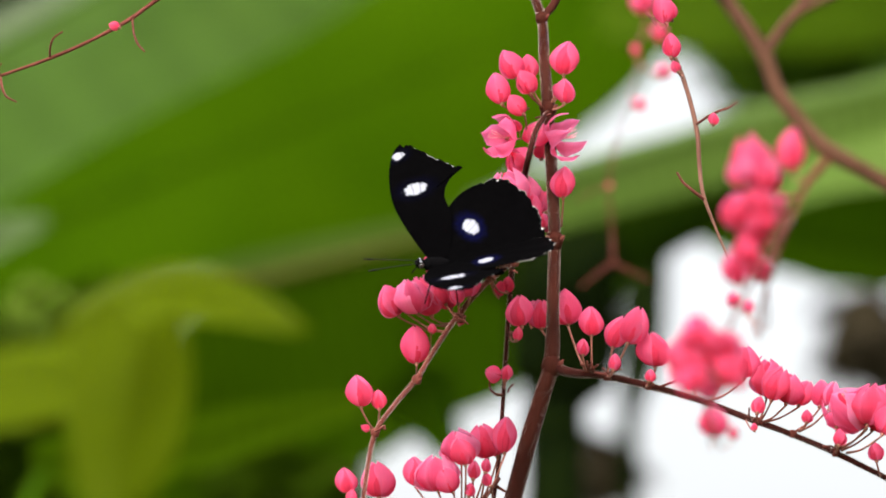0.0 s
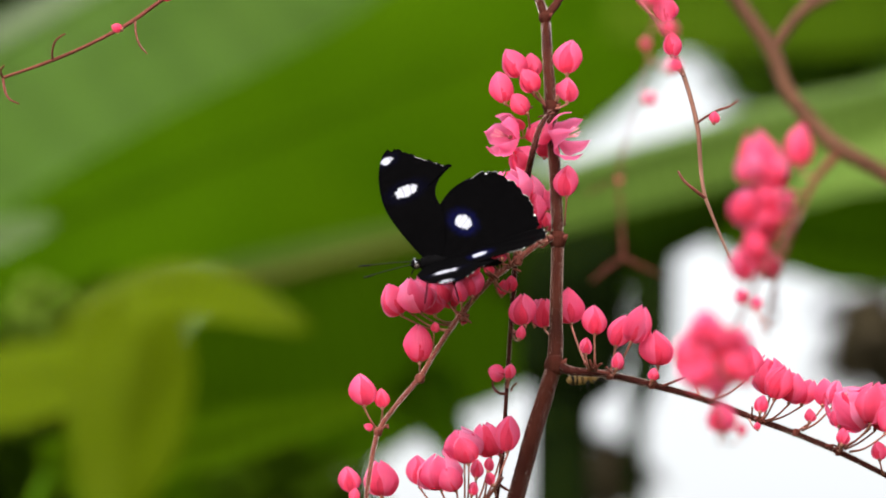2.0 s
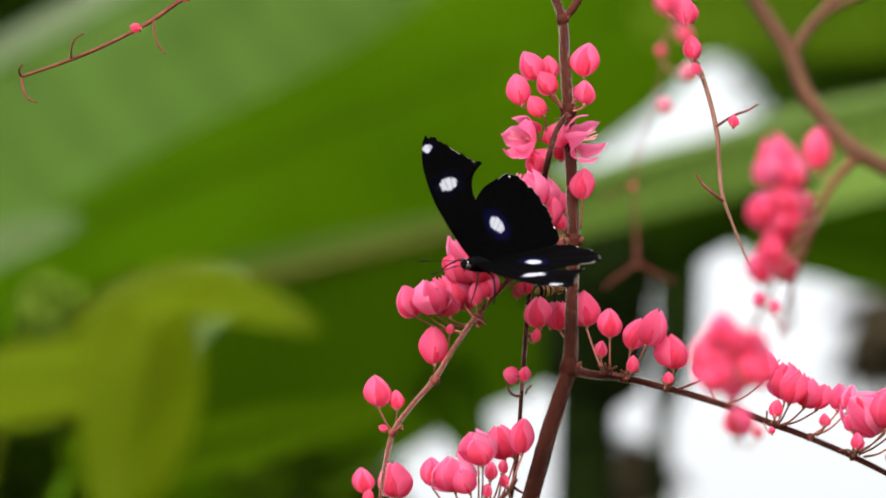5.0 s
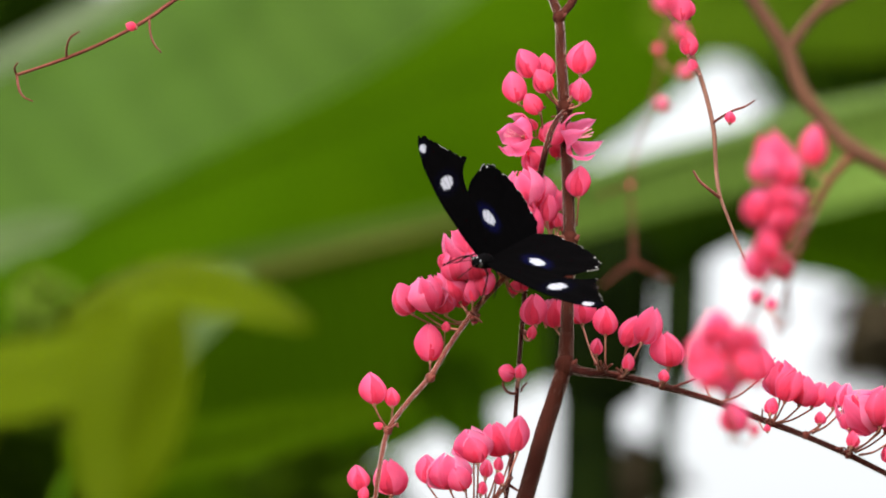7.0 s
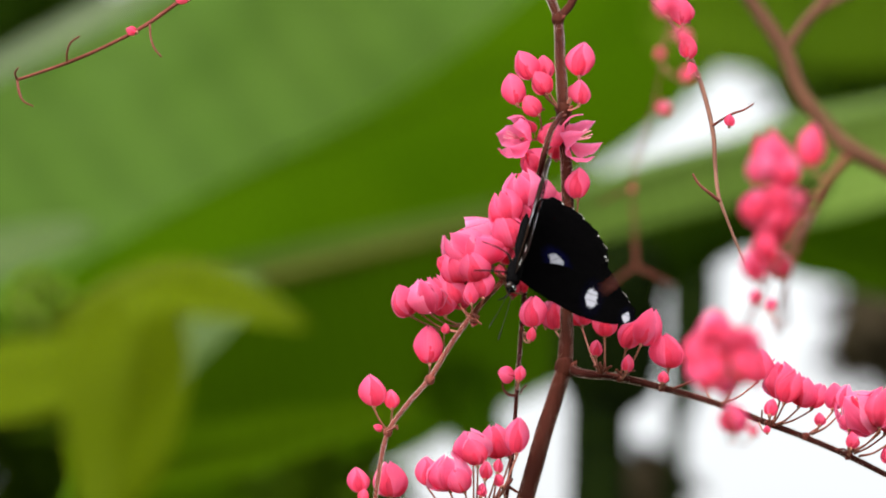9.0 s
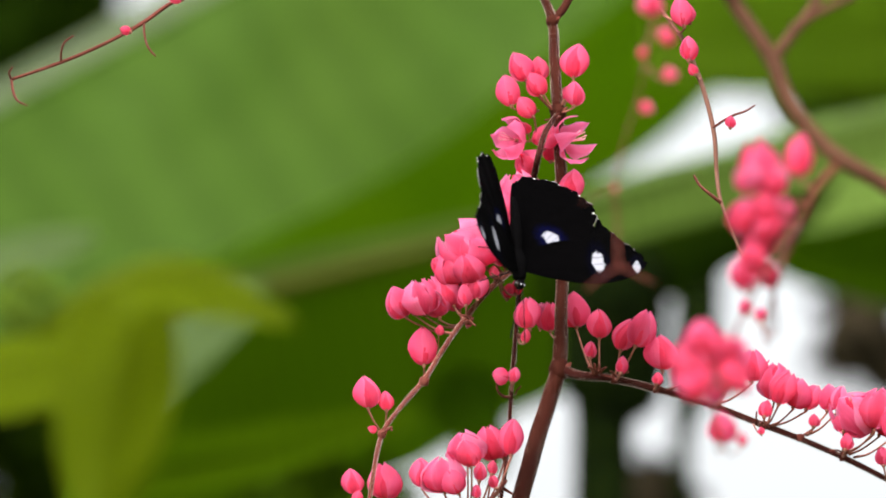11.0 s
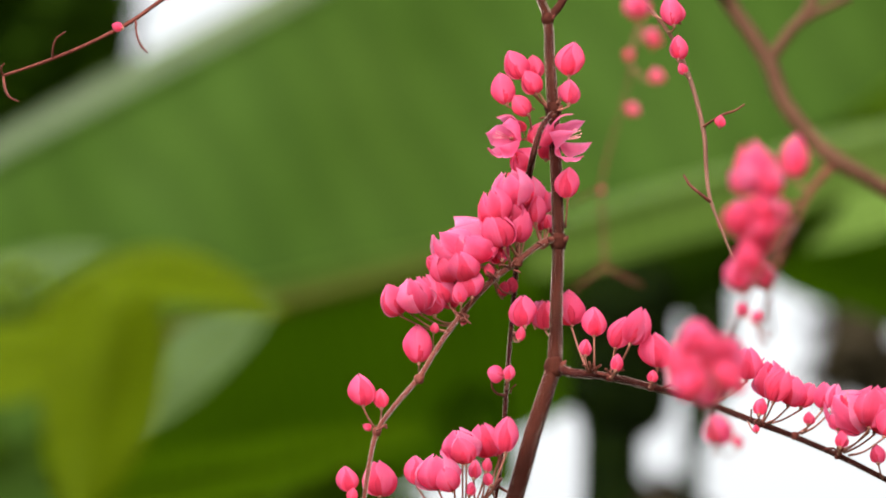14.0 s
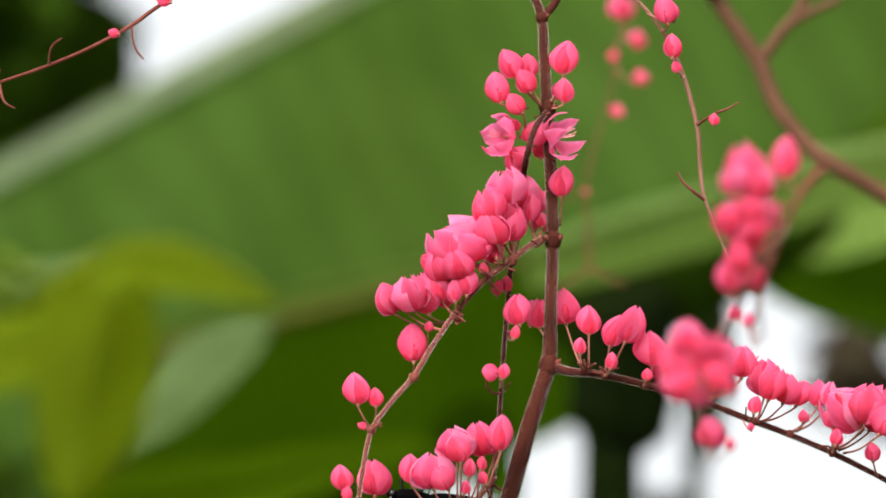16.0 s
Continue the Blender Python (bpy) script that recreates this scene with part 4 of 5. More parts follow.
# on the hanging stem
flower(vine, (893, 690, .004), (888, 668, -.004), (858, 660, -.006), .95, 6, 0)
flower(vine, (895, 690, .004), (896, 676, -.004), (900, 648, -.004), .8, 4, 40)
tendril(vine, [(893, 702, .004, 6), (878, 700, 0, 5), (868, 688, -.003, 4), (868, 672, -.004, 3)])
flower(vine, (903, 590, .006), (925, 580, -.004), (918, 524, -.004), .85, 6, 60)
flower(vine, (903, 590, .006), (915, 605, -.004), (922, 580, -.004), .7, 3, 0, "deep")
flower(vine, (978, 600, .004), (962, 585, .012), (958, 532, .012), .85, 8, 0)
flower(vine, (945, 585, .012), (940, 570, .012), (950, 535, .012), .6, 8, 40, "pale")
# right-hand raceme
flower(vine, (1040, 662, -.004), (1008, 578, .006), (1000, 514, .006), .85, 4, 30)
flower(vine, (1048, 660, -.004), (1048, 597, -.006), (1048, 545, -.006), .88, 4, 45)
flower(vine, (1040, 662, -.004), (1032, 632, -.008), (1034, 602, -.008), .8, 4, 15)
tendril(vine, [(1035, 664, -.004, 6), (1050, 655, -.006, 5), (1060, 648, -.008, 4)])
tendril(vine, [(1030, 664, -.004, 5), (1044, 652, -.006, 4), (1048, 642, -.008, 3)])
flower(vine, (1075, 668, -.004), (1086, 618, -.006), (1105, 562, -.008), .72, 7, 30)
flower(vine, (1080, 668, -.004), (1112, 610, -.012), (1138, 546, -.014), .72, 7, 0)
flower(vine, (1075, 668, -.004), (1086, 658, -.012), (1092, 628, -.012), .75, 3, 30)
flower(vine, (1150, 685, -.004), (1160, 652, -.008), (1156, 588, -.010), .92, 7, 60)
flower(vine, (1145, 684, -.004), (1150, 678, -.010), (1154, 656, -.010), .9, 3, 0, "deep")
tendril(vine, [(1165, 690, -.004, 5), (1180, 684, -.006, 5), (1210, 672, -.008, 4)])
flower(vine, (1240, 712, -.004), (1222, 672, 0), (1215, 620, 0), .9, 6, 0)
flower(vine, (1250, 715, -.004), (1318, 672, -.008), (1322, 614, -.010), .95, 7, 0)
flower(vine, (1258, 716, -.004), (1280, 668, .002), (1290, 610, 0), .9, 7, 40)
flower(vine, (1345, 750, -.004), (1358, 705, -.006), (1362, 634, -.010), .75, 12, 0)
flower(vine, (1345, 750, -.004), (1366, 712, -.012), (1386, 652, -.016), .7, 8, 80, "deep")
flower(vine, (1345, 750, -.004), (1340, 735, -.012), (1346, 704, -.010), .7, 3, 0, "deep")
flower(vine, (1348, 752, -.004), (1392, 718, -.010), (1408, 666, -.010), .95, 7, 10)
flower(vine, (1350, 752, -.004), (1415, 722, -.004), (1432, 676, -.004), .8, 7, 60, "deep")
flower(vine, (1415, 765, -.004), (1428, 752, -.012), (1430, 728, -.012), .85, 3, 0, "deep")
flower(vine, (1410, 768, -.004), (1452, 724, -.006), (1460, 676, -.006), .75, 6, 30)
flower(vine, (1415, 768, -.004), (1470, 722, -.010), (1476, 678, -.010), .6, 6, 30, "pale")
flower(vine, (1320, 745, -.004), (1336, 766, -.010), (1334, 752, -.010), .9, 2, 0, "deep", thick=3)
flower(vine, (1478, 800, -.004), (1480, 760, -.012), (1470, 732, -.012), .9, 3, 0)
flower(vine, (1480, 802, -.004), (1484, 792, -.014), (1490, 762, -.014), .8, 3, 0, "deep")
flower(vine, (1482, 800, -.004), (1530, 760, -.010), (1478, 690, -.016), .8, 16, 20, "pale")
flower(vine, (1484, 800, -.004), (1535, 755, -.014), (1545, 680, -.016), .9, 10, 0)
flower(vine, (1490, 802, -.004), (1545, 765, -.006), (1580, 690, -.010), .9, 8, 50)
flower(vine, (1500, 806, -.004), (1562, 772, -.018), (1590, 720, -.018), .9, 6, 0)
flower(vine, (1560, 848, -.004), (1552, 820, -.010), (1550, 786, -.010), .85, 4, 30)

# ---- slim twig that hangs beside the vine ----
twig = thing("coral_vine_twig", "slim pale coral vine twig with small pink buds", "twig", "vine twigs")
stem(twig, "stem", STEM_PALE, [(1040, -200, 0, 6.6), (1052, -100, -.006, 6.6), (1080, -40, -.01, 6.6), (1140, 15, -.01, 7.4), (1180, 66, -.01, 8.2), (1206, 120, -.01, 9.0), (1225, 175, -.01, 9.0), (1240, 240, -.01, 9.0), (1244, 300, -.01, 8.2), (1250, 350, -.01, 7.4),
                               (1266, 395, -.01, 5.7), (1284, 440, -.01, 4.9), (1298, 472, -.01, 4.1)], "", 8)
flower(twig, (1175, 60, -.01), (1186, 48, -.016), (1176, -4, -.016), .72, 5, 30)
flower(twig, (1150, 30, -.01), (1196, 42, -.012), (1190, 6, -.012), .7, 5, 0)
flower(twig, (1198, 104, -.01), (1194, 108, -.018), (1196, 64, -.018), .78, 3, 40)
flower(twig, (1215, 140, -.01), (1206, 134, -.018), (1196, 114, -.018), .8, 3, 0, "deep", thick=4)
tendril(twig, [(1238, 228, -.01, 6), (1255, 216, -.014, 5), (1275, 205, -.016, 5), (1295, 198, -.016, 4), (1312, 187, -.016, 3)])
flower(twig, (1262, 212, -.014), (1268, 228, -.018), (1270, 206, -.018), .9, 3, 0, "deep", thick=4)
tendril(twig, [(1252, 360, -.01, 7), (1235, 347, -.012, 6), (1215, 330, -.012, 5), (1204, 312, -.012, 4)])
tendril(twig, [(1298, 470, -.01, 4), (1312, 476, -.012, 4), (1332, 474, -.012, 3)])

# ---- slim twig with tendrils at the upper left ----
spray = thing("tendril_twig", "thin red-brown climbing twig with curled tendrils", "twig", "vine twigs")
stem(spray, "stem", STEM_RED, [(850, -420, 0, 8), (680, -250, 0, 8), (500, -125, 0, 8), (380, -45, 0, 8), (325, -12, 0, 8), (280, 16, 0, 8), (235, 48, 0, 8), (185, 76, 0, 7), (130, 102, 0, 7), (80, 122, 0, 7), (40, 136, 0, 6), (4, 148, 0, 6)], "", 8)
flower(spray, (215, 60, 0), (214, 64, -.004), (196, 56, -.004), .9, 3, 0, "deep", thick=4)
flower(spray, (305, 2, 0), (306, 6, -.004), (280, 0, -.004), .8, 3, 0, "deep", thick=4)
tendril(spray, [(238, 46, 0, 5), (240, 72, -.002, 4), (247, 92, -.004, 4), (259, 106, -.006, 3)])
tendril(spray, [(92, 118, 0, 5), (92, 100, -.002, 4), (98, 82, -.004, 4), (114, 70, -.006, 3)])
tendril(spray, [(4, 148, 0, 5), (8, 172, -.002, 5), (16, 186, -.004, 4), (32, 194, -.006, 3)])
tendril(spray, [(4, 148, 0, 5), (0, 136, -.002, 4), (6, 126, -.004, 3)])

# ---- vine close to the camera, out of focus ----
near_vine = thing("coral_vine", "coral vine with a thick brown stem and drooping pink flowers", "vine", "coral vines")
ND = -0.35
stem(near_vine, "stem", STEM_TAN, [(800, -590, -.01, 12), (960, -420, -.16, 18), (1130, -240, -.3, 24), (1240, -70, ND, 26), (1290, 10, ND, 27), (1355, 105, ND, 30), (1385, 180, ND, 29), (1440, 250, ND, 29), (1480, 284, ND, 32), (1530, 312, ND, 29), (1620, 365, ND, 30), (1780, 450, ND, 30), (1900, 620, ND, 31), (1940, 900, ND, 32), (1930, 1300, ND, 34)], "thick brown stem", 10)
low = at(1930, 1290, ND)
shoot(near_vine, "stem", STEM_TAN, [(*low, 0.0022), (low.x + .01, ND, low.z - .3, 0.0025), (low.x - .02, ND, 0.8, 0.003), (low.x, ND, 0.3, 0.0034), (low.x, ND, -0.02, 0.0038)], "thick brown lower stem", 10)
stem(near_vine, "side_stem", STEM_TAN, [(1360, 105, ND, 22), (1395, 55, ND, 21), (1425, 20, ND, 20), (1450, -40, ND, 20)], "", 10)
stem(near_vine, "side_stem", STEM_TAN, [(1405, 45, ND, 16), (1440, 22, ND, 15), (1500, -6, ND, 15)], "", 10)
stem(near_vine, "side_stem", STEM_RED, [(1478, 284, ND, 17), (1432, 338, ND, 13), (1405, 400, ND, 9), (1385, 450, ND, 7), (1360, 520, ND, 6), (1345, 575, ND, 5), (1342, 600, ND, 4)], "", 10)
stem(near_vine, "side_stem", STEM_RED, [(1405, 400, ND, 9), (1350, 470, ND - .03, 8), (1310, 545, ND - .03, 7), (1275, 620, ND - .03, 7), (1245, 690, ND - .03, 6)], "", 8)
flower(near_vine, (1420, 360, ND), (1334, 338, ND), (1330, 246, ND), 0.67, 9, 0)
flower(near_vine, (1420, 360, ND), (1352, 352, ND), (1349, 275, ND), 0.65, 11, 40)
flower(near_vine, (1410, 390, ND), (1324, 420, ND), (1307, 345, ND), 0.72, 10, 0)
flower(near_vine, (1410, 390, ND), (1337, 450, ND), (1333, 380, ND), 0.81, 7, 60, "deep")
flower(near_vine, (1440, 335, ND), (1402, 312, ND), (1405, 234, ND), .65, 4, 0)
flower(near_vine, (1415, 380, ND), (1365, 410, ND), (1372, 345, ND), 0.81, 5, 0)
flower(near_vine, (1405, 400, ND), (1381, 385, ND), (1387, 350, ND), 0.72, 5, 0)
flower(near_vine, (1390, 440, ND), (1307, 515, ND), (1301, 455, ND), 0.81, 5, 0)
flower(near_vine, (1385, 450, ND), (1352, 510, ND), (1346, 455, ND), 0.81, 6, 0, "deep")
for fa, fb, ta, tb, wd, tn in ((1352, 345, 1354, 296, .78, "deep"), (1316, 340, 1310, 290, .78, "mid"), (1303, 410, 1295, 362, .78, "deep"), (1351, 425, 1354, 380, .78, "deep"), (1324, 478, 1319, 432, .78, "deep"), (1342, 392, 1337, 340, .78, "deep")):
    flower(near_vine, (1410, 390, ND), (fa, fb, ND - .012), (ta, tb, ND - .016), wd, 12, 0, tn)
for fa, fb, ta, tb, wd, tn in ((1262, 640, 1270, 590, .9, "deep"), (1228, 700, 1218, 655, .9, "mid"), (1285, 690, 1296, 640, .9, "deep"), (1236, 622, 1222, 575, .9, "mid")):
    flower(near_vine, (1258, 660, ND - .03), (fa, fb, ND - .045), (ta, tb, ND - .05), wd, 12, 0, tn)
flower(near_vine, (1360, 520, ND), (1318, 560, ND + .1), (1305, 535, ND + .1), .9, 5, 0)
flower(near_vine, (1355, 530, ND), (1340, 572, ND + .1), (1338, 548, ND + .1), .9, 5, 0)
flower(near_vine, (1270, 630, ND - .03), (1240, 640, ND - .03), (1234, 562, ND - .03), .8, 7, 0)
flower(near_vine, (1270, 630, ND - .03), (1282, 662, ND - .03), (1300, 596, ND - .03), .75, 7, 0)
flower(near_vine, (1258, 660, ND - .03), (1215, 680, ND - .03), (1212, 600, ND - .03), .9, 8, 0, "deep")
flower(near_vine, (1262, 650, ND - .03), (1250, 668, ND - .03), (1256, 602, ND - .03), .95, 6, 0)
flower(near_vine, (1262, 655, ND - .03), (1268, 700, ND - .03), (1266, 640, ND - .03), .9, 5, 0)
flower(near_vine, (1250, 680, ND - .03), (1258, 716, ND - .03), (1248, 662, ND - .03), .8, 9, 0)
flower(near_vine, (1255, 670, ND - .03), (1210, 690, ND - .03), (1185, 655, ND - .03), .8, 6, 0)
flower(near_vine, (1245, 690, ND - .03), (1272, 788, ND + .06), (1270, 732, ND + .06), .95, 6, 0)
flower(near_vine, (1245, 690, ND - .03), (1306, 792, ND + .06), (1306, 768, ND + .06), .8, 6, 0, "deep")

# ---- forked thin twig close to the camera, out of focus ----
forked = thing("forked_twig", "thin reddish forked twig with a few pink buds", "twig", "vine twigs")
FD = -0.38
stem(forked, "stem", STEM_RED, [(1130, -236, -.31, 4.2), (1152, -205, -.35, 4.2), (1162, -150, FD, 4.2), (1150, -60, FD, 4.2), (1130, 20, FD, 4.2), (1115, 100, FD, 3.6), (1100, 180, FD, 3.0), (1075, 260, FD, 3.6), (1060, 335, FD, 4.2), (1064, 400, FD, 4.8), (1067, 478, FD, 6.0)], "", 8)
stem(forked, "side_stem", STEM_RED, [(1067, 475, FD, 5.4), (1035, 498, FD, 4.8), (1008, 520, FD, 3.0)], "", 8)
stem(forked, "side_stem", STEM_RED, [(1067, 475, FD, 5.4), (1100, 492, FD, 4.8), (1134, 508, FD, 3.0)], "", 8)
stem(forked, "side_stem", STEM_RED, [(1060, 335, FD, 4.2), (1030, 350, FD, 3.6), (1000, 365, FD, 2.4)], "", 8)
flower(forked, (1132, 10, FD), (1128, 35, FD), (1116, -12, FD), .95, 8, 0)
flower(forked, (1125, 50, FD), (1150, 85, FD), (1152, 51, FD), .95, 6, 0)
flower(forked, (1120, 70, FD), (1108, 108, FD), (1108, 88, FD), .9, 5, 0, "deep")
flower(forked, (1112, 120, FD), (1158, 148, FD), (1156, 122, FD), 1.0, 5, 0)
flower(forked, (1100, 180, FD), (1112, 205, FD), (1120, 184, FD), 1.1, 5, 0)
flower(forked, (1062, 330, FD), (1060, 344, FD), (1060, 332, FD), .9, 5, 0, "deep")


# ---- butterfly ----
def outline(pts, closed_n=5, scallop=0.0, seed=1):
    line = spline([(p[0], p[1]) for p in pts], closed_n)
    rnd = random.Random(seed)
    return [(p[0] * K + rnd.uniform(-scallop, scallop) * K, p[1] * K + rnd.uniform(-scallop, scallop) * K) for p in line]


def wing(name, lead, rim, back, side, mats, parent, label, camber, heart):
    """A wing as two thin sheets, upper and lower, between its leading edge, scalloped rim and trailing edge; side: 1 right, -1 left."""
    loop = outline(lead, 6) + [q for p in [outline(rim, 7)] for q in p[1:]] + outline(back, 6)[1:]
    out = []
    n_lead = len(outline(lead, 6))
    n_rim = len(outline(rim, 7))
    for i, (x, y) in enumerate(loop):
        if n_lead <= i < n_lead + n_rim - 1:
            w = 1 - 0.008 * (1 + math.sin((i - n_lead) * 1.9)) - 0.008 * (1 + math.sin((i - n_lead) * 0.83 + 1))
            x, y = x * w, y * w
        out.append((x, y))
    bm = bmesh.new()
    edge = bm.verts.layers.float.new("edge")
    rings, levels = [], [0, .12, .25, .38, .5, .62, .74, .86, .98, 1.0]
    cx, cy = heart[0] * K, heart[1] * K
    for lay, dz in ((0, 0.00009), (1, -0.00009)):
        layer = []
        for f in levels:
            ring = []
            for i, (x, y) in enumerate(out):
                px_, py_ = cx + (x - cx) * f, cy + (y - cy) * f
                z = camber * (math.sin(px_ / (250 * K) * math.pi) * 0.5 + math.sin(py_ / (90 * K)) * 0.12) * K * 20 + 0.00012 * math.sin(math.atan2(py_, px_ + 1e-6) * 22) * f
                vert = bm.verts.new((side * px_, py_, z + dz))
                vert[edge] = 1.0 if f == 1.0 and n_lead - 2 <= i < n_lead + n_rim - 1 else 0.0
                ring.append(vert)
            layer.append(ring)
        rings.append(layer)
        for r0, r1 in zip(layer, layer[1:]):
            m = len(r0)
            for i in range(m):
                e = (i + 1) % m
                vs = (r0[i], r0[e], r1[e], r1[i])
                fc = bm.faces.new(vs if (lay == 0) == (side < 0) else vs[::-1])
                fc.material_index = lay
    top, low_ = rings[0][-1], rings[1][-1]
    for i in range(len(top)):
        e = (i + 1) % len(top)
        bm.faces.new((top[i], top[e], low_[e], low_[i]))
    bmesh.ops.remove_doubles(bm, verts=bm.verts[:], dist=1e-7)
    return part(name, bm, mats, parent, label)


butterfly = thing("butterfly", "black butterfly with white wing spots ringed in blue", "butterfly")
FORE = ([(0, 4), (40, 22), (90, 40), (135, 48), (190, 41), (230, 24), (247, 8)], [(247, 8), (243, -12), (223, -33), (201, -60), (182, -92)], [(182, -92), (158, -60), (130, -46), (98, -48), (60, -43), (22, -30), (2, -14)])
HIND = ([(2, -4), (50, -8), (103, -29), (139, -60), (158, -99)], [(158, -99), (168, -125), (160, -150), (132, -178), (92, -196), (46, -202), (16, -186)], [(16, -186), (4, -130), (2, -60), (1, -16)])
wings = {}
for side, tag in ((1, "right"), (-1, "left")):
    wings["fore", side] = wing("forewing", *FORE, side, [FORE_TOP, FORE_UNDER], butterfly, "black forewing with two white spots", 0.6, (122, 8))
    wings["hind", side] = wing("hindwing", *HIND, side, [HIND_TOP, HIND_UNDER], butterfly, "black hindwing with one white spot", -0.4, (76, -92))
bm = bmesh.new()
tube(bm, spline([(0, 22 * K, 0, 3 * K), (0, 17 * K, 0, 11 * K), (0, 5 * K, 0, 13 * K), (0, -14 * K, -1 * K, 14 * K), (0, -32 * K, -1 * K, 8 * K), (0, -38 * K, -1 * K, 7 * K), (0, -60 * K, -3 * K, 10 * K),
                 (0, -90 * K, -5 * K, 9 * K), (0, -118 * K, -7 * K, 6 * K), (0, -130 * K, -8 * K, 2 * K)], 4), 12, 0.05)
body = part("body", bm, BODY, butterfly, "black downy thorax and abdomen")
bm = bmesh.new()
tube(bm, spline([(0, 18 * K, 0, 5 * K), (0, 24 * K, 0, 9 * K), (0, 31 * K, 0, 9 * K), (0, 37 * K, -1 * K, 4 * K)], 4), 12, 0.05)
head = part("head", bm, BODY, butterfly, "small black head with white specks")
for side in (-1, 1):
    bm = bmesh.new()
    bmesh.ops.create_uvsphere(bm, u_segments=12, v_segments=8, radius=5.5 * K)
    bmesh.ops.translate(bm, verts=bm.verts[:], vec=(side * 7 * K, 28 * K, 1 * K))
    part("eye", bm, EYE, head)
    bm = bmesh.new()
    bmesh.ops.create_icosphere(bm, subdivisions=1, radius=1.6 * K)
    bmesh.ops.translate(bm, verts=bm.verts[:], vec=(side * 4 * K, 30 * K, 8 * K))
    part("white_speck", bm, WHITE_SCALE, head)
    bm = bmesh.new()
    tube(bm, spline([(side * 4 * K, 33 * K, 3 * K, 0.8 * K), (side * 9 * K, 66 * K, 0, 0.7 * K), (side * 14 * K, 100 * K, -5 * K, 0.8 * K), (side * 17 * K, 116 * K, -8 * K, 1.5 * K), (side * 18 * K, 126 * K, -9 * K, 1.1 * K)], 5), 6)
    part("antenna", bm, LEG, butterfly, "thin black clubbed antenna")
    for fy, reach, spread in ((2, 14, 40), (-14, -24, 40)):
        bm = bmesh.new()
        tube(bm, spline([(side * 6 * K, fy * K, -6 * K, 2.2 * K), (side * spread * 0.6 * K, (fy + reach * 0.6) * K, -8 * K, 1.6 * K), (side * spread * K, (fy + reach) * K, -34 * K, 1.3 * K), (side * (spread + 6) * K, (fy + reach * 1.2) * K, -52 * K, 1.0 * K)], 4), 6)
        part("leg", bm, LEG, butterfly, "thin dark leg")


# ---- honeybee ----
bee = thing("honeybee", "small amber and brown honeybee with clear wings", "bee")
for nm, rows, mt in (("abdomen", [(0, -.0062, -.0004, .0004), (0, -.005, 0, .0013), (0, -.0032, 0, .0018), (0, -.0012, 0, .0015), (0, -.0004, 0, .0006)], AMBER),
                     ("thorax", [(0, -.0005, 0, .0007), (0, .0006, .0002, .0017), (0, .0018, .0001, .0016), (0, .0028, 0, .0006)], AMBER),
                     ("head", [(0, .0027, -.0002, .0006), (0, .0034, -.0004, .0013), (0, .0043, -.0006, .0011), (0, .0048, -.0008, .0004)], LEG)):
    bm = bmesh.new()
    tube(bm, spline(rows, 4), 10, 0.06)
    body_b = part(nm, bm, mt, bee)
    if nm == "abdomen":
        for y in (-.0048, -.0036, -.0022):
            bm = bmesh.new()
            tube(bm, [(0, y - .0004, 0, .00165), (0, y, 0, .00188), (0, y + .0004, 0, .0017)], 12, 0.02)
            part("dark_band", bm, LEG, body_b)
for side in (-1, 1):
    for nm, ln_, wd, y0 in (("forewing", .0085, .0015, .0012), ("hindwing", .006, .0012, .0002)):
        bm = bmesh.new()
        top = []
        for i in range(9):
            s_ = i / 8
            w_ = wd * math.sin(math.pi * (0.08 + 0.9 * s_)) + .0001
            top.append([bm.verts.new((side * (0.0012 + s_ * ln_ * 0.75), y0 - s_ * ln_ * 0.55 + u * w_, .0016 + .001 * s_)) for u in (-1, 0, 1)])
        for r0, r1 in zip(top, top[1:]):
            for j in range(2):
                bm.faces.new((r0[j], r0[j + 1], r1[j + 1], r1[j]))
        part(nm, bm, BEE_WING, bee, "clear bee wing")
    for y0, dy in ((.002, .0018), (.0008, 0), (-.0002, -.0016)):
        bm = bmesh.new()
        tube(bm, spline([(side * .001, y0, -.001, .00025), (side * .0028, y0 + dy * .6, -.0012, .0002), (side * .0034, y0 + dy, -.0034, .00014)], 3), 5)
        part("leg", bm, LEG, bee)


# ---- motion ----
def shifts(ob, rows):
    """Small moves of a plant, swaying together with shifts fitted to the camera's view: seconds, metres to the right,
    metres up.
    """
    base = ob.matrix_basis.copy()
    walk(ob, [(t, Matrix.Translation((dx, 0, dz)) @ base) for t, dx, dz in rows])


def wing_pose(side, lift, sweep, twist):
    return pose(0, 0, 0, 0, -side * lift, 0) @ pose(0, 0, 0, twist, 0, 0) @ pose(0, 0, 0, 0, 0, side * sweep)


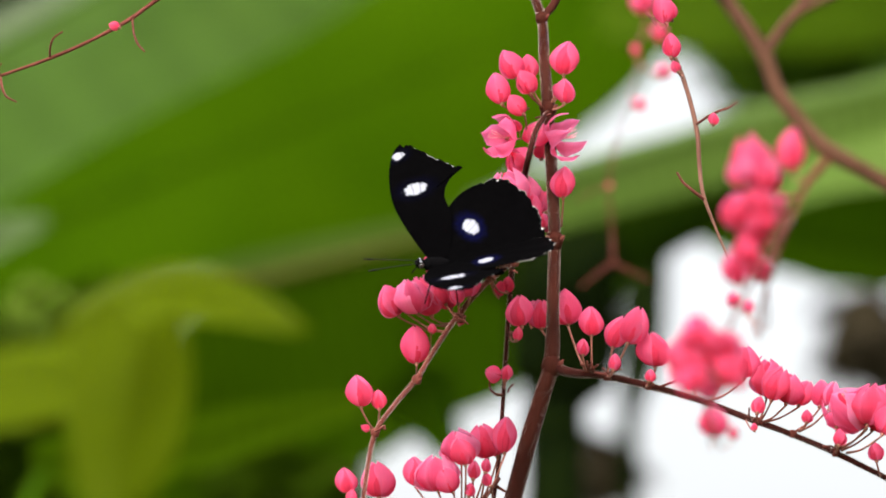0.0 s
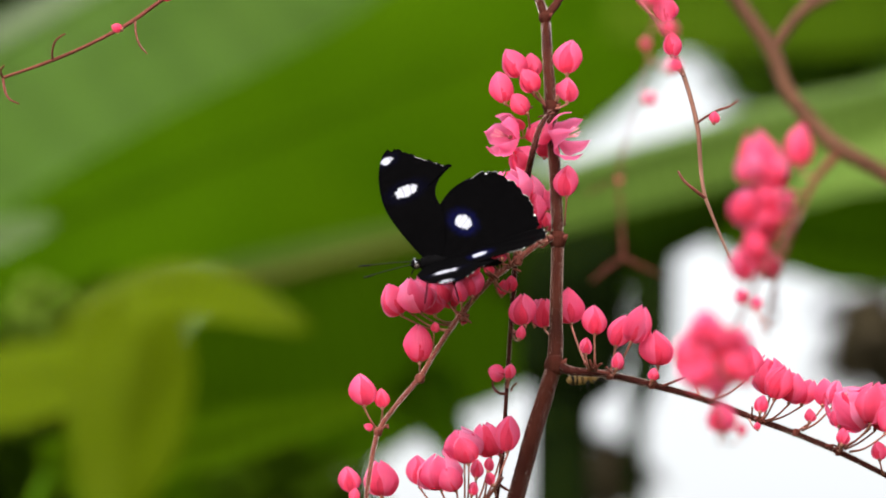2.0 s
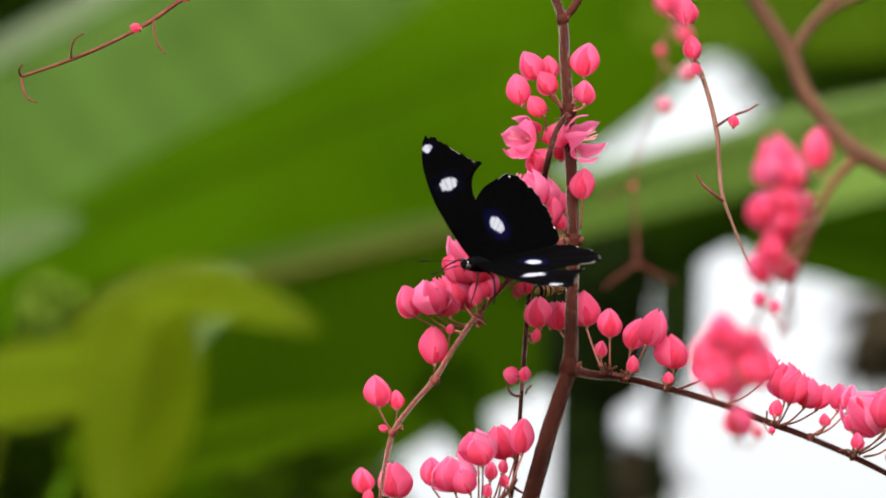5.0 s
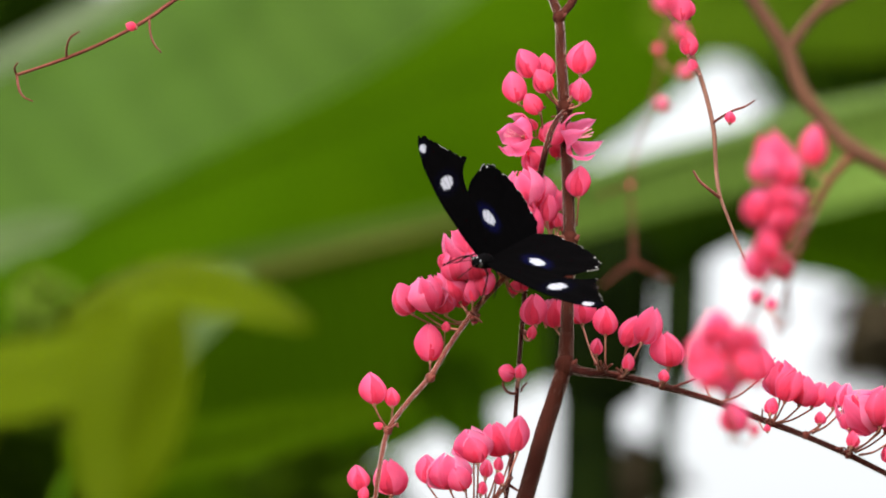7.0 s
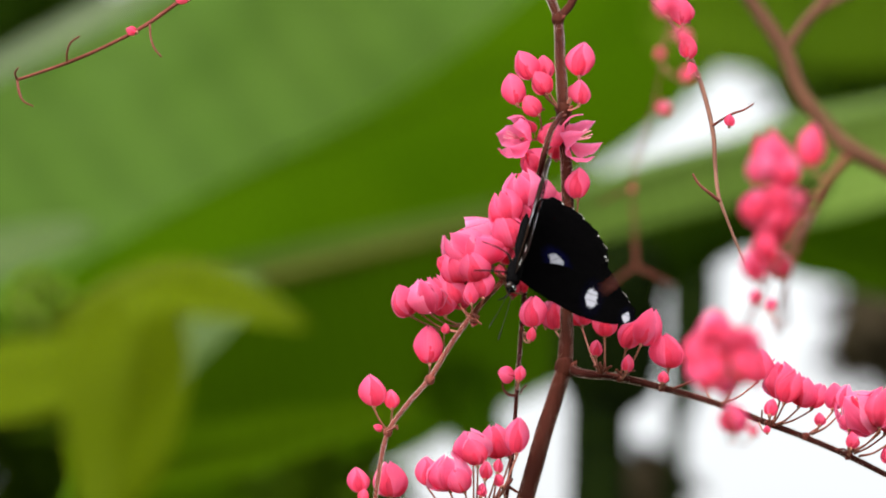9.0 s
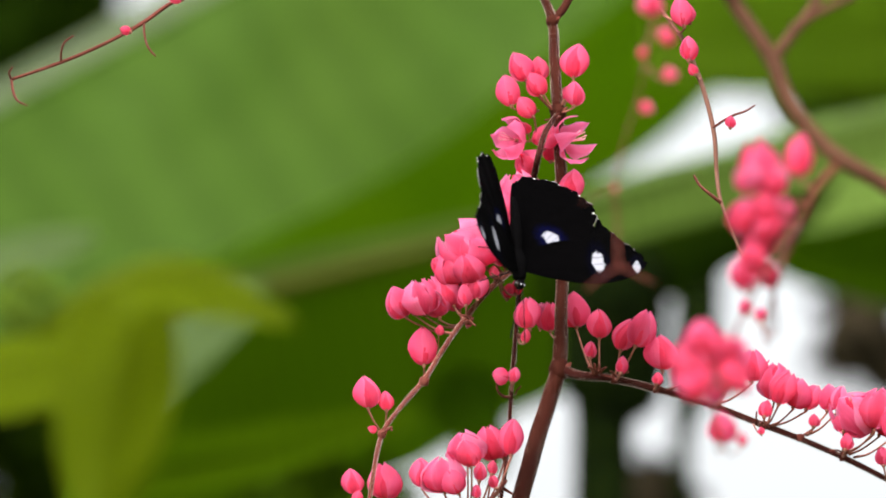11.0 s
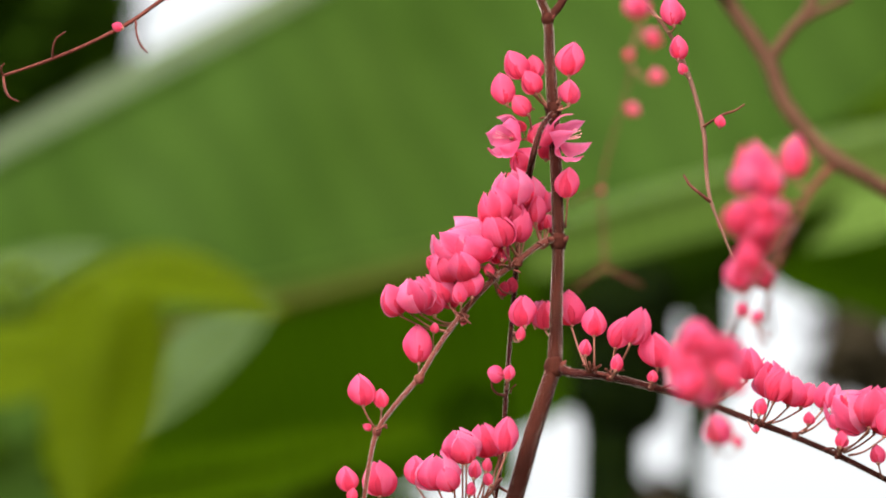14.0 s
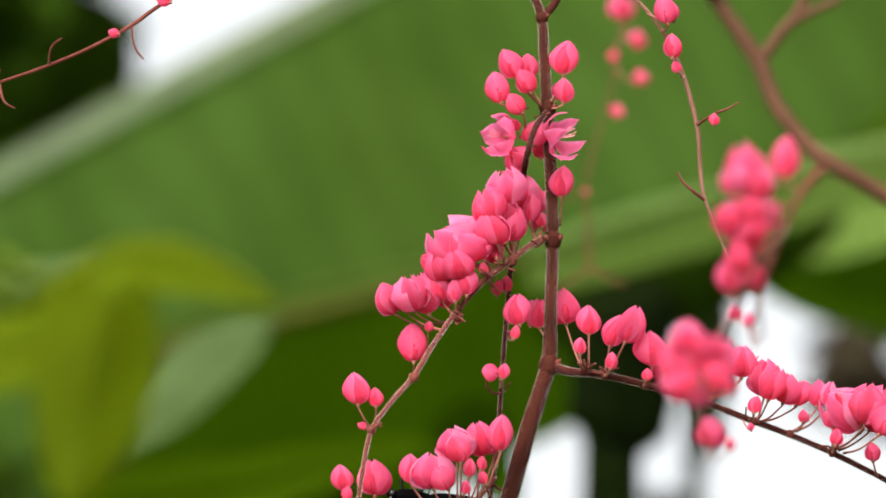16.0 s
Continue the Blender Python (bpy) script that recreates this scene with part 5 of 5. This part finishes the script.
def motions():
    shifts(near_vine, [(0, -0.0055, 0.0044), (0.5, -0.0050, 0.0047), (1, -0.0044, 0.0046), (1.5, -0.0044, 0.0047), (2, -0.0040, 0.0048), (2.5, -0.0038, 0.0047), (3, -0.0039, 0.0044), (3.5, -0.0038, 0.0041), (4, -0.0035, 0.0045), (6.5, -0.0021, 0.0052), (7, -0.0020, 0.0051), (7.5, -0.0018, 0.0046), (8, -0.0017, 0.0044), (8.5, -0.0018, 0.0050), (9, -0.0014, 0.0050), (11.5, -0.0020, 0.0022), (12, -0.0017, 0.0024), (12.5, -0.0010, 0.0017), (13, -0.0011, 0.0006), (13.5, -0.0011, 0.0003), (14, -0.0006, 0.0001), (14.5, -0.0002, -0.0001), (15, -0.0004, -0.0007), (15.5, -0.0007, -0.0017), (16, -0.0009, -0.0023)])
    shifts(forked, [(0, -0.0033, 0.0047), (0.5, -0.0033, 0.0054), (1, -0.0032, 0.0051), (1.5, -0.0021, 0.0053), (2, -0.0014, 0.0055), (2.5, -0.0005, 0.0056), (3, -0.0011, 0.0052), (3.5, -0.0021, 0.0039), (4, -0.0017, 0.0046), (6.5, -0.0002, 0.0048), (7, 0.0002, 0.0044), (7.5, 0.0010, 0.0027), (8, 0.0020, 0.0035), (8.5, 0.0011, 0.0032), (9, 0.0018, 0.0034), (12.5, -0.0009, 0.0019), (13, -0.0009, -0.0003), (13.5, -0.0011, -0.0010), (14, -0.0004, 0.0004), (14.5, -0.0002, -0.0002), (15, -0.0010, -0.0006), (15.5, -0.0007, -0.0020), (16, -0.0021, -0.0021)])
    shifts(twig, [(0, -0.0005, 0.0006), (0.5, -0.0010, 0.0006), (1, -0.0005, 0.0004), (1.5, -0.0006, 0.0006), (2, -0.0011, 0.0007), (2.5, -0.0008, 0.0010), (3, -0.0010, 0.0006), (3.5, -0.0005, 0.0006), (4, -0.0006, 0.0008), (6.5, -0.0002, 0.0007), (7, -0.0003, 0.0012), (7.5, -0.0003, 0.0006), (8, -0.0012, 0.0007), (8.5, -0.0007, 0.0003), (9, -0.0002, 0.0007), (11.5, 0.0018, 0.0006), (12, 0.0007, -0.0003), (12.5, 0.0023, -0.0001), (13, 0.0000, 0.0007), (13.5, -0.0006, 0.0011), (14, 0.0002, 0.0003), (14.5, 0.0008, -0.0005), (15, -0.0004, 0.0001), (15.5, -0.0004, -0.0002), (16, 0.0001, 0.0003)])
    shifts(spray, [(0, 0.0002, 0.0021), (0.5, 0.0003, 0.0020), (1, 0.0000, 0.0026), (1.5, -0.0002, 0.0017), (2, -0.0000, 0.0012), (2.5, -0.0003, 0.0018), (3, -0.0003, 0.0009), (3.5, 0.0002, 0.0020), (4, 0.0001, 0.0019), (6.5, 0.0006, 0.0001), (7, 0.0001, 0.0007), (7.5, 0.0009, -0.0006), (8, 0.0013, -0.0017), (8.5, 0.0004, -0.0001), (9, 0.0005, 0.0002), (11.5, 0.0004, 0.0009), (12, 0.0004, 0.0002), (12.5, 0.0002, 0.0005), (13, -0.0001, -0.0003), (13.5, 0.0008, -0.0018), (14, -0.0006, 0.0013), (14.5, 0.0000, -0.0000), (15, 0.0002, -0.0004), (15.5, -0.0007, 0.0008), (16, 0.0000, -0.0007)])
    shifts(pale_leaf, [(0, 0, 0.0359), (4, 0, 0.0353), (7, 0, 0.0268), (9, 0, 0.0322), (11.5, 0, 0.0148), (12.5, 0, 0.0019), (13.5, 0, 0.0022), (14.5, 0, 0.0033), (16, 0, -0.0019)])
    # pale leaf's lower half turns about its midrib to fit the camera's view
    walk(pale_leaf.children[1], [(t, pose(0, 0, 0, -turn, 0, 0)) for t, turn in ((0, 64), (4, 63), (7, 60), (9, 56), (11.5, 45), (11.75, 28), (12, 8), (13, 3), (16, 1))])
    # near leaves follow the camera's drift so that their place in view fits
    near_view_fit = [(0, -0.0047, 0.0031), (0.5, -0.0045, 0.0029), (1, -0.0045, 0.0029), (1.5, -0.0045, 0.0029), (2, -0.0043, 0.0029), (2.5, -0.0043, 0.0029), (3, -0.0041, 0.0029), (3.5, -0.0041, 0.0029), (4, -0.0039, 0.0029), (6.5, -0.0031, 0.0027), (7, -0.0029, 0.0027), (7.5, -0.0027, 0.0027), (8, -0.0025, 0.0027), (8.5, -0.0023, 0.0025), (9, -0.0020, 0.0025), (11.5, -0.0010, 0.0016), (12, -0.0008, 0.0014), (12.5, -0.0006, 0.0012), (13, -0.0004, 0.0010), (13.5, -0.0002, 0.0006), (14, -0.0002, 0.0004), (14.5, 0.0000, 0.0000), (15, 0.0002, -0.0004), (15.5, 0.0002, -0.0006), (16, 0.0004, -0.0010)]
    for ob in (leaf_a, leaf_b, leaf_c, bud_spray):
        shifts(ob, near_view_fit)
    # seconds, place, turn, lift of the right and the left wing, sweep of the forewings, twist of each wing
    rows = [
        (0, pose(-0.0024, -0.0450, 1.8905, 0.5, -43.7, -251.2), 26.4, 26.4, 6.2, -13.9, -18.8),
        (0.5, pose(-0.0025, -0.0450, 1.8913, -2.1, -43.4, -250.2), 23.8, 24.7, 5.3, -10.9, -16.2),
        (1, pose(-0.0031, -0.0450, 1.8908, -2.1, -43.3, -253.4), 24.7, 25.7, 4.7, -10.9, -15.2),
        (1.5, pose(-0.0039, -0.0450, 1.8908, -2.2, -42.6, -253.3), 24.7, 26.3, 5.2, -12.6, -16.9),
        (2, pose(-0.0043, -0.0450, 1.8906, -7.5, -41.8, -251.0), 24.3, 27.1, 5.2, -12.7, -15.6),
        (2.5, pose(-0.0036, -0.0450, 1.8904, -11.5, -42.1, -245.8), 25.6, 27.4, 4.7, -9.0, -13.5),
        (3, pose(-0.0000, -0.0450, 1.8911, -11.0, -39.2, -228.1), 30.1, 30.4, 6.8, -10.8, -13.5),
        (3.5, pose(0.0018, -0.0450, 1.8913, -10.6, -40.0, -221.5), 29.9, 29.9, 4.8, -8.9, -12.3),
        (4, pose(0.0021, -0.0450, 1.8913, -8.2, -45.0, -223.7), 27.7, 26.9, 4.2, -9.4, -12.3),
        (4.2, pose(0.0017, -0.0450, 1.8912, -4.8, -44.8, -224.8), 27.5, 27.7, 5.5, -12.6, -13.9),
        (6.3, pose(0.0079, -0.0450, 1.8906, -19.8, -42.3, -192.7), 32.3, 32.8, 3.6, -5.3, -9.3),
        (6.5, pose(0.0074, -0.0450, 1.8909, -20.1, -42.3, -190.1), 29.4, 31.2, 4.3, -7.1, -11.5),
        (7, pose(0.0068, -0.0450, 1.8910, -19.6, -44.8, -191.6), 22.7, 24.7, 3.3, -10.9, -12.5),
        (7.5, pose(0.0074, -0.0450, 1.8898, -24.9, -41.6, -174.4), 25.1, 25.1, 6.1, -22.4, -16.2),
        (8, pose(0.0092, -0.0450, 1.8888, -50.2, -36.5, -157.3), 34.9, 36.9, 5.1, -13.3, -7.2),
        (8.4, pose(0.0129, -0.0450, 1.8896, -76.7, -21.7, -134.4), 37.2, 33.2, -13.4, -6.2, 14.6),
        (8.5, pose(0.0138, -0.0450, 1.8893, -75.3, -21.1, -132.0), 39.0, 35.2, -11.3, -0.0, 9.2),
        (8.8, pose(0.0151, -0.0450, 1.8889, -76.9, -25.5, -125.7), 39.6, 36.4, -10.0, -0.0, 3.7),
        (9, pose(0.0155, -0.0450, 1.8879, -89.9, -26.7, -120.9), 38.0, 34.7, -9.6, -0.0, 6.6),
        (9.2, pose(0.0159, -0.0450, 1.8859, -83.6, -30.4, -118.1), 39.7, 36.5, -8.1, -0.0, -2.9),
        (11.3, pose(0.0186, -0.0450, 1.8900, -86.2, 0.2, -135.4), 26.8, 25.5, -7.9, 10.4, 22.4),
        (11.5, pose(0.0187, -0.0450, 1.8887, -66.7, -17.5, -129.0), 34.4, 32.5, -8.1, -0.0, -6.3),
        (11.8, pose(0.0185, -0.0450, 1.8875, -98.8, -17.8, -137.6), 68.9, 67.9, -6.6, -1.9, 0.7),
        (12, pose(0.0185, -0.0450, 1.8873, -95.7, -16.7, -124.6), 70.8, 70.9, -6.4, 2.1, 1.1),
        (12.2, pose(0.0339, -0.0450, 1.8824, -134.3, -24.0, -245.6), 32.6, 32.6, 1.3, 19.6, 4.7),
        (12.3, pose(0.0370, -0.0500, 1.8740, -100.0, -26.0, -236.0), 80.0, 78.0, 5.0, 0.0, 0.0),
        (12.4, pose(0.0432, -0.0600, 1.8615, -90.0, -28.0, -230.0), 40.0, 60.0, 10.0, 0.0, 0.0),
        (12.5, pose(0.0250, -0.0450, 1.8345, -110.0, 17.4, 228.0), 40.0, 60.2, 6.9, -11.1, -15.2),
        (12.6, pose(0.0626, -0.0600, 1.8128, -80.0, -30.0, -180.0), 20.0, 30.0, 10.0, 0.0, 0.0),
        (12.8, pose(0.0778, -0.0500, 1.7852, -60.0, -10.0, -170.0), 60.0, 60.0, 10.0, 0.0, 0.0),
        (13.4, pose(0.0963, 0.0300, 1.7398, -20.0, 0.0, -90.0), 30.0, 30.0, 10.0, 0.0, 0.0),
        (14.3, pose(-0.0070, 0.0500, 1.8021, 173.0, -15.0, -88.0), 50.0, 50.0, 8.0, 0.0, 0.0),
        (15.1, pose(-0.0211, 0.0300, 1.8234, 173.0, -15.0, -88.0), 60.0, 64.0, 5.0, 0.0, 0.0),
        (15.3, pose(-0.0203, 0.0280, 1.8366, 173.0, -15.0, -88.0), 70.0, 76.0, 5.0, 0.0, 0.0),
        (15.5, pose(-0.0203, 0.0280, 1.8366, 173.0, -15.0, -88.0), 74.0, 80.0, 5.0, 0.0, 0.0),
        (15.7, pose(-0.0088, 0.0280, 1.8353, 173.0, -15.0, -88.0), 76.0, 80.0, 5.0, 0.0, 0.0),
        (16, pose(-0.0088, 0.0280, 1.8369, 173.0, -15.0, -88.0), 76.0, 80.0, 5.0, 0.0, 0.0),
    ]
    full = []
    for a, b in zip(rows, rows[1:]):
        full.append(a)
        turn = a[1].to_quaternion().rotation_difference(b[1].to_quaternion()).angle
        turn = min(turn, 2 * math.pi - turn)
        n = int(turn / 1.2) + 1
        for k in range(1, n):
            full.append((a[0] + (b[0] - a[0]) * k / n, a[1].lerp(b[1], k / n), *[p + (q - p) * k / n for p, q in zip(a[2:], b[2:])]))
    full.append(rows[-1])
    walk(butterfly, [(r[0], r[1]) for r in full])
    for side, col, tw in ((1, 2, 5), (-1, 3, 6)):
        walk(wings["fore", side], [(r[0], wing_pose(side, r[col], r[4], r[tw])) for r in full])
        walk(wings["hind", side], [(r[0], wing_pose(side, r[col] + 1.5, 0, r[tw])) for r in full])
    walk(bee, [(t, Matrix.Translation(at(a, b, d)) @ pose(0, 0, 0, rx, ry, rz)) for t, a, b, d, rx, ry, rz in (
        (0, 900, 1300, .02, 30, 0, 0), (1.2, 880, 800, .03, 40, 0, 0), (1.5, 920, 742, .03, 30, 0, -40), (1.8, 958, 662, .025, 10, 0, -60),
        (2.1, 1058, 680, .02, 10, 10, -80), (2.4, 1010, 600, .03, 30, 0, 40), (2.7, 975, 585, .025, 60, 0, 60), (3.0, 962, 512, .012, 10, 0, -70),
        (3.6, 952, 512, .012, 10, 0, -65), (4.2, 954, 514, .012, 20, 0, -70), (5.0, 952, 513, .012, 10, 0, -65), (5.3, 920, 300, -.03, 30, 0, -20),
        (5.7, 880, -120, -.03, 40, 0, 10), (6.0, 866, -340, -.008, 80, 0, 10), (16, 866, -340, -.0065, 80, 0, 10))])
    # leaf and clump offsets fitted to their edges in the camera's view
    shifts(high_leaf, [(0, -.006, -.010), (4, -.006, -.010), (6.5, -.006, -.010), (9, -.008, -.014), (11.5, -.016, -.026), (13, -.02, -.03), (16, -.02, -.03)])
    shifts(dark_leaf, [(0, 0, -.010), (4, 0, -.006), (8.5, 0, 0), (12.5, 0, 0), (16, 0, 0)])
    shifts(dry_clump, [(0, .073, -.028), (4, .066, -.026), (8.5, .038, -.014), (12.5, .010, 0), (16, 0, 0)])



motions()
